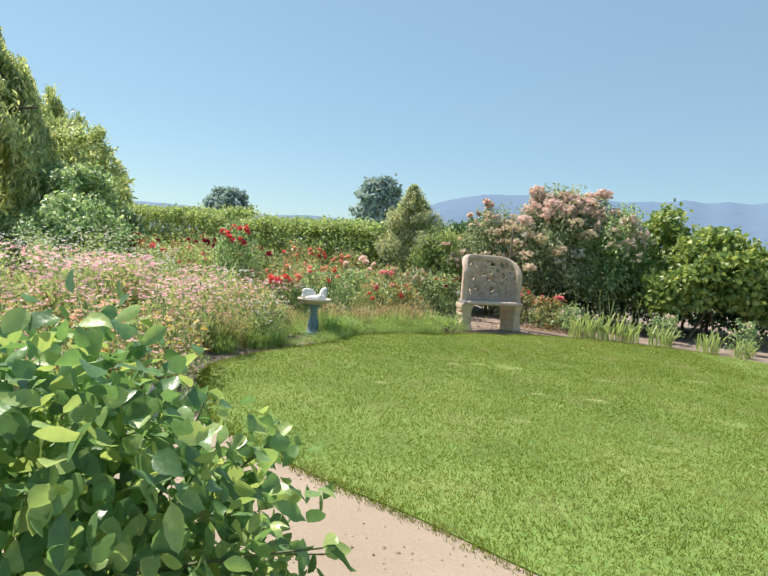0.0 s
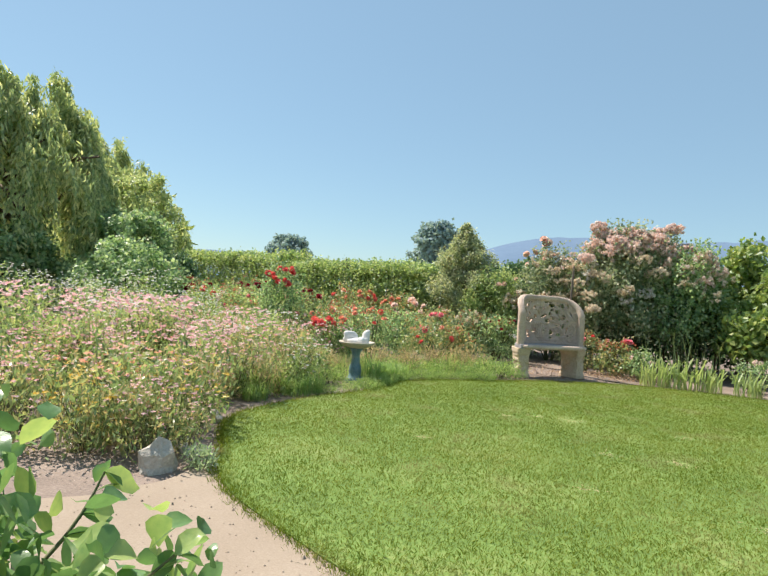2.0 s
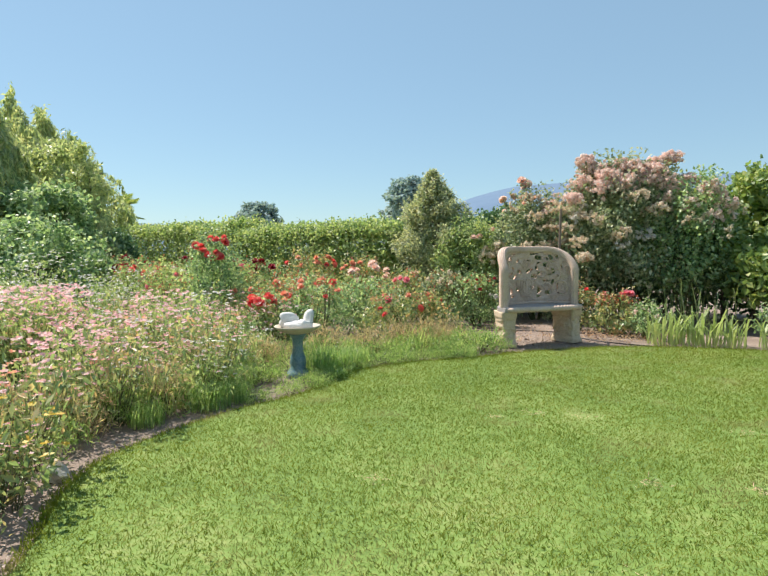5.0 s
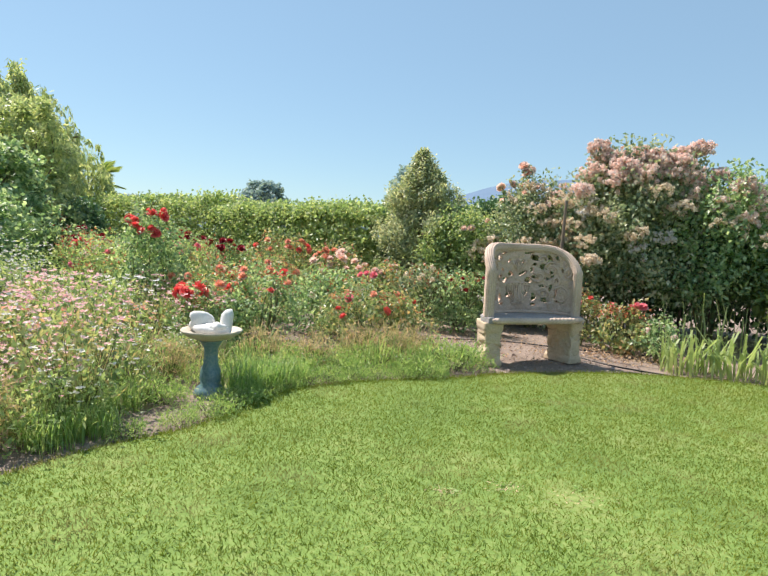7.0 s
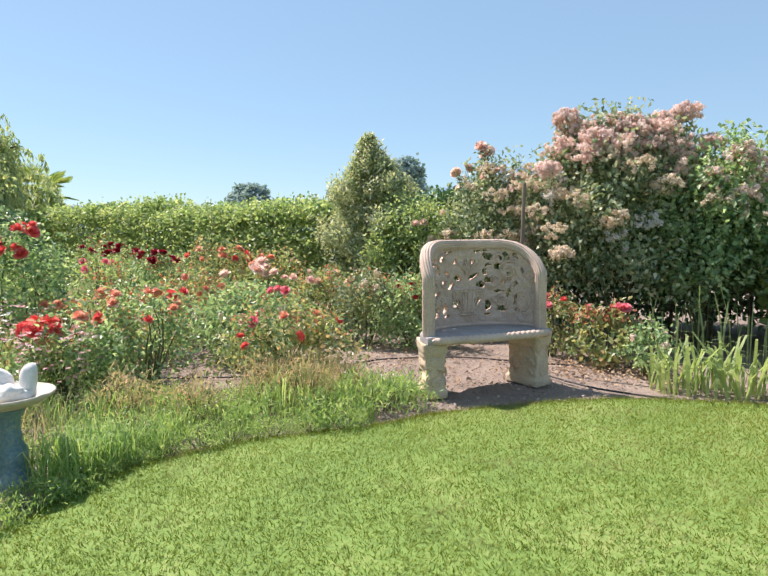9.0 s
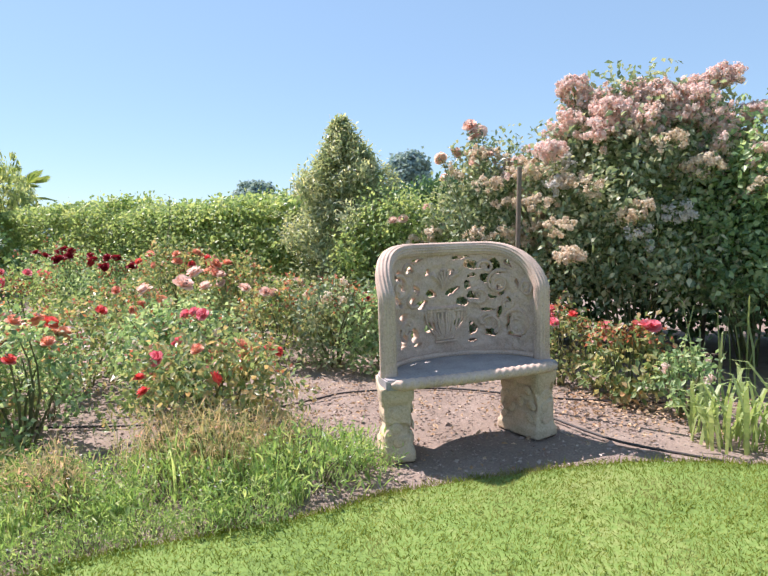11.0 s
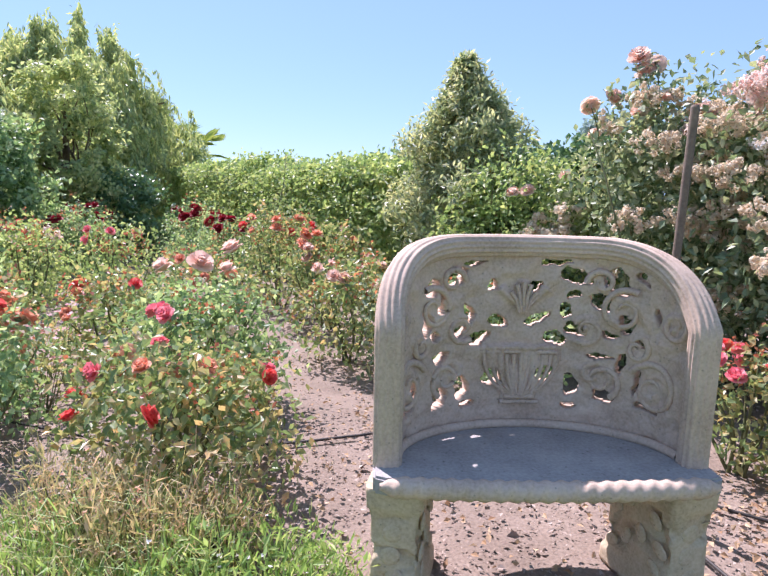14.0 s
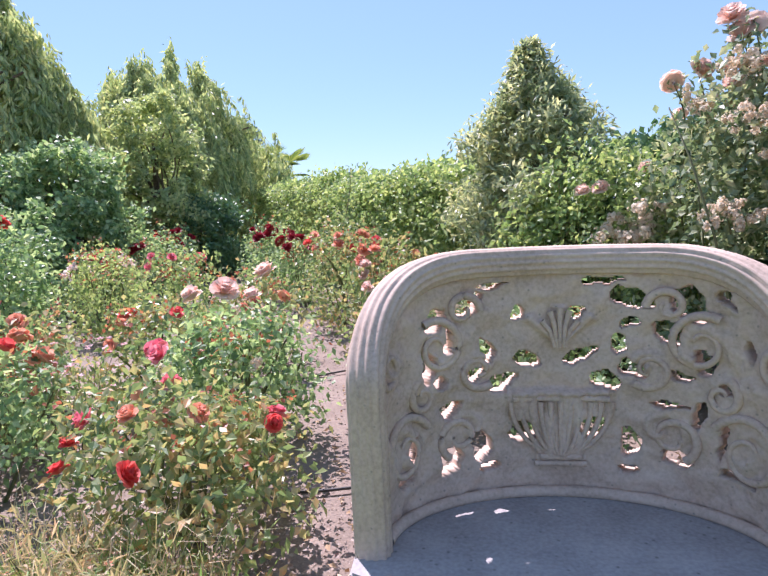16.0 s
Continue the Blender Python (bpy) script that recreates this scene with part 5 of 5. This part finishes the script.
# ---- roses of the bed ----
peach_bush = rose_bush((-1.85, 1.2), (0.56, 0.46), 0.76, "rose bush bearing large peach-pink blooms", ROSE_LEAF, 100, 26, 0.04, 12, ((FADED, 4, 0.035, 0.6),))
for x, y, z, s in ((-2.04, 1.07, 0.85, 0.06), (-1.72, 1.04, 0.90, 0.062), (-1.80, 1.44, 0.95, 0.06), (-1.55, 1.1, 0.87, 0.045)):
    bloom(peach_bush, PEACH, (x + 1.85, y - 1.2, z + 0.02), s * 1.35)
red_bush = rose_bush((-1.2, 0.35), (0.6, 0.48), 0.62, "rose bush with red and coral blooms and rusty leaves", RUSTY_LEAF, 110, 26, 0.037, 14, ((CRIMSON, 3, 0.045, 0.8), (ORANGE, 3, 0.04, 0.7), (RED, 4, 0.036, 0.6)))
for x, y, z in ((-0.05, -0.02, 0.81), (-0.12, 0.0, 0.79), (0.02, -0.06, 0.80)):
    bloom(red_bush, CRIMSON, (x, y, z), 0.05)
rose_bush((-3.95, 0.7), (0.42, 0.4), 1.38, "tall rose bush with bright red blooms", ROSE_LEAF, 80, 26, 0.04, 9, ((RED, 13, 0.062, 0.8),), low=0.02)
rose_bush((-2.75, -0.35), (0.38, 0.36), 0.66, "dark leafy rose bush with scarlet blooms", ROSE_LEAF, 60, 26, 0.036, 8, ((RED, 6, 0.055, 0.85), (ORANGE, 4, 0.045, 0.7)))
rose_bush((-2.3, 0.0), (0.4, 0.36), 0.82, "rose bush with orange and coral blooms", ROSE_LEAF, 60, 26, 0.036, 8, ((ORANGE, 9, 0.05, 0.75), (RED, 3, 0.045, 0.7)))
coral_bush = rose_bush((-3.5, 4.2), (0.6, 0.5), 1.15, "rose bush with coral blooms before the hedge", RUSTY_LEAF, 70, 24, 0.045, 8, ((ORANGE, 8, 0.055, 0.75), (RED, 4, 0.055, 0.8)))
spray(coral_bush, (-0.4, 0.35, 0.9), (-0.45, 0.75, 1.88), PEACH, 0, 0.05, 0.05)
rose_bush((-2.35, 3.5), (0.55, 0.45), 0.98, "rose bush with orange-red blooms before the hedge", RUSTY_LEAF, 66, 24, 0.045, 8, ((ORANGE, 7, 0.05, 0.75), (PEACH, 4, 0.05, 0.7)))
for x, y, h in ((-5.9, 5.5, 1.1), (-6.9, 6.2, 1.1), (-8.4, 5.2, 1.12), (-7.4, 4.3, 1.0), (-4.9, 5.0, 1.0)):
    rose_bush((x, y), (0.6, 0.5), h, "rose bush with dark red blooms at the back of the bed", ROSE_LEAF, 60, 22, 0.05, 7, ((DARK_RED, 9, 0.065, 0.85),), group="dark red roses")
for x, y, h, mats in ((-4.4, 2.6, 1.0, ((CRIMSON, 5, 0.05, 0.8),)), (-3.1, 2.4, 0.8, ((ORANGE, 5, 0.045, 0.7),)), (-5.6, 2.4, 0.95, ((PINK, 6, 0.05, 0.7),)), (-2.9, 1.4, 0.7, ((RED, 3, 0.045, 0.8), (ORANGE, 4, 0.04, 0.6))),
                      (-4.8, 0.9, 0.9, ((CRIMSON, 5, 0.045, 0.8),)), (-3.2, 0.5, 0.75, ((ORANGE, 6, 0.045, 0.7),)), (-6.6, 3.0, 0.95, ((RED, 5, 0.055, 0.8),)), (-1.5, 2.5, 0.8, ((PEACH, 6, 0.045, 0.75),))):
    rose_bush((x, y), (0.5, 0.45), h, "bushy garden rose with scattered blooms and mixed green leaves", RUSTY_LEAF if x > -4 else LIGHT_LEAF, 60, 24, 0.042, 7, mats, group="bed roses")


# ---- wild flowers and grasses ----
def flower_heads(n, r, h, size):
    """Small open flowers over a clump, each of four petals."""
    a, q = rng.uniform(0, 2 * np.pi, n), np.sqrt(rng.uniform(0, 1, n)) * r
    c = np.stack([np.cos(a) * q, np.sin(a) * q, h * rng.uniform(0.3, 1.0, n) ** 0.7 * 1.06], 1)
    c = np.repeat(c, 4, 0)
    t = np.tile(np.arange(4) * np.pi / 2, n) + np.repeat(rng.uniform(0, 6, n), 4)
    w = np.stack([np.cos(t), np.sin(t), rng.uniform(-0.1, 0.7, 4 * n)], 1)
    return leaves("flowers", c, w, size * rng.uniform(0.7, 1.3, 4 * n), size * 0.42, 0.2)


def flower_clump(label, r, h, leaf_mat, n_leaf, petal, n_flowers, size, name="flower_clump", blade=(0.05, 0.009)):
    cl = thing(name, (0, 0, -50), label, "flowers")
    p, w, face = lumps(max(8, n_leaf // 16), 16, (r, r), h * 0.9, 0.04, 0.2)
    w = w * (0.6, 0.6, 1) + (0, 0, 0.6)
    part("foliage", leaves("foliage", p, w, blade[0] * rng.uniform(0.6, 1.6, len(p)), blade[1] * rng.uniform(0.7, 1.5, len(p)), 0.2, 0.1), leaf_mat, cl)
    a = rng.uniform(0, 2 * np.pi, 26)
    tops = np.stack([np.cos(a) * r * 0.8, np.sin(a) * r * 0.8, h * rng.uniform(0.7, 1.05, 26)], 1) * rng.uniform(0.6, 1, (26, 1))
    tagged(part("stalk", tubes("stalk", [arc_line(q * (0.3, 0.3, 0), q, 0.08, 4) for q in tops], (0.003, 0.0015), 3), STEM, cl), kind="stuff")
    tagged(part("blossom", flower_heads(n_flowers, r, h, size), petal, cl), kind="stuff")
    return cl


def strew(kind, places, group):
    """The first of a kind moves to its place, the rest are copies."""
    for i, (x, y, s) in enumerate(places):
        m = pose(x, y, -0.01, 0, 0, rng.uniform(0, 360)) @ Matrix.Scale(s, 4)
        if i == 0:
            kind["group"] = group
            kind.matrix_basis = m
        else:
            c = copy_thing(kind, m)
            c.matrix_basis = m


def spots(n, box, gap, seed):
    """Loose even places in a box of the plan, off the lawn and path, each with a size."""
    g = np.random.default_rng(seed)
    out = []
    for _ in range(n * 30):
        x, y = g.uniform(box[0], box[2]), g.uniform(box[1], box[3])
        if all((x - a) ** 2 + (y - b) ** 2 > gap * gap for a, b, _ in out) and not inside(np.array([x, x + 0.3, x + 0.2]), np.array([y, y - 0.15, y + 0.2]), LAWN_EDGE).any() and not inside(np.array([x, x + 0.15]), np.array([y, y - 0.15]), PATH_EDGE).any() and math.hypot(x + 2.01, y + 1.77) > 0.28:
            out.append((x, y, g.uniform(0.75, 1.2)))
        if len(out) >= n:
            break
    return out


strew(flower_clump("airy clump of pale pink wild flowers", 0.34, 0.70, LIGHT_LEAF, 640, WILD_PINK, 115, 0.034), [(x, y, q ** 2 * (0.7 if x > -3.3 else 1.0)) for x, y, q in spots(20, (-6.2, -3.6, -2.6, -0.4), 0.55, 1)], "pink wild flowers")
strew(flower_clump("airy clump of white gaura flowers", 0.32, 0.64, LIGHT_LEAF, 600, WHITE, 58, 0.032), [(x, y, q ** 2 * (0.65 if x > -3.3 else 0.95)) for x, y, q in spots(13, (-5.8, -3.4, -2.3, -0.3), 0.6, 2)], "white wild flowers")
strew(flower_clump("clump of flat white yarrow heads", 0.4, 1.0, LIGHT_LEAF, 600, WHITE, 110, 0.022), spots(14, (-8.0, -1.6, -4.6, 0.8), 0.6, 3), "white yarrow")
strew(flower_clump("clump of small yellow and apricot flowers", 0.3, 0.42, RUSTY_LEAF, 560, YELLOW, 26, 0.026), [(-2.85, -5.45, 0.8), (-3.1, -5.0, 0.9), (-3.9, -5.8, 1.0), (-3.0, -4.5, 0.9)] + spots(5, (-4.6, -5.6, -2.5, -3.8), 0.4, 4), "yellow flowers")
strew(flower_clump("clump of orange and apricot daisies", 0.3, 0.5, LIGHT_LEAF, 560, ORANGE, 32, 0.03), spots(12, (-5.8, -5.4, -2.9, -3.0), 0.45, 21) + spots(8, (-6.0, -3.0, -3.0, 0.2), 0.7, 33), "orange flowers")
strew(flower_clump("rusty seed heads over dry stalks", 0.3, 0.58, RUSTY_LEAF, 560, WILD_PINK, 46, 0.024), [(-2.42, -5.38, 0.75), (-2.3, -5.25, 0.6), (-2.6, -5.3, 0.8), (-3.3, -5.65, 0.9), (-2.7, -4.85, 0.9), (-3.6, -5.2, 1.0), (-2.5, -4.7, 0.6)] + spots(30, (-5.6, -4.6, -2.4, 0.6), 0.45, 5), "rusty flowers")
strew(flower_clump("leafy green perennial clump with few blooms", 0.34, 0.56, LIGHT_LEAF, 900, WILD_PINK, 16, 0.02), [(x, y, q ** 2 * (0.7 if x > -3.3 else 1.0)) for x, y, q in spots(22, (-6.0, -3.8, -2.4, 0.2), 0.5, 11)], "green perennials")
strew(flower_clump("low clump of purple catmint flowers", 0.16, 0.22, OLIVE_LEAF, 260, PURPLE, 50, 0.009), [(-2.03, -5.5, 0.6), (-2.12, -5.42, 0.5)], "purple flowers")


def iris(label, n, r, h, wide, lean, curl):
    t = thing("iris_clump", (0, 0, -50), label, "iris")
    for _ in range(n):
        part("sword_leaf", blades(1, r, h, wide, lean, curl), IRIS_LEAF, t)
    return t


def tuft(label, n, r, h, wide, mat, lean=0.35, curl=0.4, name="grass_clump"):
    t = thing(name, (0, 0, -50), label, "grass")
    tagged(part("tuft", blades(n, r, h, wide, lean, curl), mat, t), kind="stuff")
    return t


strew(tuft("fresh green grass clump at the bed edge", 240, 0.17, 0.24, 0.0035, TALL_GRASS), [(-1.76, -1.68, 1.1), (-1.68, -1.48, 1.05), (-1.72, -1.55, 1.0), (-1.55, -1.3, 0.8), (-2.4, -2.3, 0.9), (-2.25, -2.75, 0.8), (-2.5, -2.9, 0.8), (-2.35, -2.95, 0.9), (-1.2, -0.75, 0.6), (-2.6, -3.4, 0.7), (-1.55, -0.95, 0.8), (-2.9, -2.5, 0.9), (-0.4, -0.5, 0.55)], "bed grass")
strew(tuft("tall dry straw-coloured grass with seed heads", 80, 0.26, 0.5, 0.0022, DRY_GRASS, 0.5, 0.2), [(-0.85, -0.25, 0.95), (-1.3, -0.35, 0.8), (-0.6, -0.1, 0.8), (-2.3, -1.3, 0.7), (-1.05, 0.0, 0.7), (-0.75, -0.45, 0.6), (-3.1, -0.9, 0.7), (-2.95, -5.2, 0.8)], "dry grass")
strew(tuft("loose green grass and slender weeds before the roses", 90, 0.26, 0.36, 0.0035, TALL_GRASS, 0.5, 0.3), [(-0.6, -0.35, 0.8), (-1.0, -0.45, 1.0), (-0.85, 0.0, 0.9), (-1.6, -0.6, 0.7), (-2.0, -0.9, 0.9), (-2.4, -0.9, 0.7), (-1.82, -1.4, 0.8), (-3.0, -1.6, 1.0), (-3.3, -2.8, 1.0), (-2.75, -3.2, 0.9)], "slender grass")
low_mat = [(-0.3, -0.3, 1.3), (-0.42, -0.12, 1.1), (-0.6, -0.6, 1.0), (-1.0, -0.55, 1.0), (-0.15, -0.1, 0.8), (-1.35, -0.75, 1.0), (-1.7, -1.15, 1.0), (-2.35, -2.1, 1.0), (-2.7, -2.6, 1.1), (-2.9, -3.3, 1.1), (-1.9, -0.6, 1.0)] + [(x, y, q * 0.8) for x, y, q in spots(24, (-3.6, -4.4, -0.1, 0.0), 0.4, 6)]
low_mat += [(x - 0.09, y + 0.07, rng.uniform(0.4, 0.75)) for x, y in LAWN_LEFT[100:150:4]]
strew(flower_clump("low sprawling green weeds with tiny flowers", 0.26, 0.22, TALL_GRASS, 1000, WHITE, 12, 0.008, "weed_clump", (0.042, 0.0042)), low_mat, "low weeds")
strew(flower_clump("feathery mid-green weed with rusty seed stalks", 0.2, 0.4, DRY_GRASS, 640, ORANGE, 12, 0.012, "weed_clump", (0.06, 0.004)), [(-0.85, -0.3, 1.0), (-1.2, -0.2, 0.9), (-0.6, -0.05, 0.8), (-1.5, -0.75, 0.9), (-1.95, -0.85, 1.0), (-2.5, -1.5, 0.9), (-2.75, -2.3, 1.1), (-2.65, -3.1, 1.0), (-3.0, -2.9, 1.1), (-2.85, -3.7, 0.9), (-3.2, -4.0, 1.0)], "feathery weeds")
strew(iris("iris clump of upright sword leaves at the lawn edge", 52, 0.22, 0.42, 0.012, 0.55, 0.35), [(2.0, 0.5, 1.05), (2.32, 0.4, 1.15), (2.7, 0.34, 0.9), (3.15, 0.2, 0.9), (3.75, -0.1, 0.85), (4.1, -0.35, 0.7), (4.55, -0.7, 0.95), (5.0, -1.2, 0.9)], "irises")
strew(iris("tall narrow iris leaves and stalks before the roses", 7, 0.2, 0.74, 0.009, 0.16, 0.1), [(2.2, 1.5, 0.95), (2.5, 1.6, 1.0), (2.8, 1.55, 1.0), (3.1, 1.4, 0.9)], "tall irises")
for x, y in ((1.9, 0.95), (3.4, 0.75), (4.4, 0.2)):
    rose_bush((x, y), 0.22, 0.45, "small upright leafy shrub by the irises", ROSE_LEAF, 26, 20, 0.035, 6, ((PINK, 3, 0.03, 0.6),), name="small_shrub", group="shrubs by the irises")


# ---- the bush beside the path ----
def broad_bush(at, r, h, shoots):
    bush = thing("broad_leaf_bush", (*at, 0.0), "broad-leaved glossy green bush beside the path", "bush")
    tops = [(rng.uniform(-0.65, 0.65) * r, rng.uniform(-0.65, 0.65) * r, h * rng.uniform(0.6, 0.95)) for _ in range(22)]
    for q in tops:
        part("stem", tubes("stem", [arc_line((q[0] * 0.2, q[1] * 0.2, -0.02), q, 0.12, 6)], (0.009, 0.003), 6), STEM, bush)
    p, w, face = lumps(560, 13, (r, r), h, 0.06, 0.12)
    m = len(p)
    part("foliage", leaves("foliage", p, w, 0.054 * rng.uniform(0.55, 1.3, m), 0.0185 * rng.uniform(0.7, 1.2, m), 0.22, 0.2, True, face), BROAD, bush)
    for turn, low, reach, rise in shoots:
        foot = np.array((math.cos(turn) * r * 0.4, math.sin(turn) * r * 0.4, low))
        line = arc_line(foot, foot + (math.cos(turn) * reach, math.sin(turn) * reach, rise), 0.1, 9)
        shoot = part("shoot", tubes("shoot", [line], (0.006, 0.002), 5), STEM, bush)
        q = np.repeat(line[2:], 2, 0)
        way = rng.normal(size=q.shape) * 0.55 + (math.cos(turn), math.sin(turn), 0.0)
        tagged(part("shoot_foliage", leaves("shoot_foliage", q, way, 0.06 * rng.uniform(0.6, 1.2, len(q)), 0.02, 0.22, 0.25, True), BROAD, shoot), kind="stuff")


BROAD = leafy("broad_glossy_leaf", [(0.1, (0.026, 0.062, 0.02)), (0.5, (0.06, 0.128, 0.036)), (0.9, (0.17, 0.23, 0.062))], 0.33, 0.34)
broad_bush((-1.34, -8.16), 0.56, 0.88, [(0.0, 0.5, 0.42, 0.12), (0.25, 0.42, 0.42, 0.1), (-0.25, 0.4, 0.4, 0.1), (0.1, 0.25, 0.42, 0.12), (0.6, 0.5, 0.34, 0.2), (1.1, 0.5, 0.3, 0.25), (-0.5, 0.3, 0.4, 0.1), (1.8, 0.55, 0.3, 0.25), (2.4, 0.6, 0.35, 0.25)])
broad_bush((-2.2, -8.4), 0.58, 0.80, [(1.5, 0.5, 0.35, 0.2), (2.0, 0.5, 0.35, 0.25), (1.0, 0.45, 0.35, 0.2)])
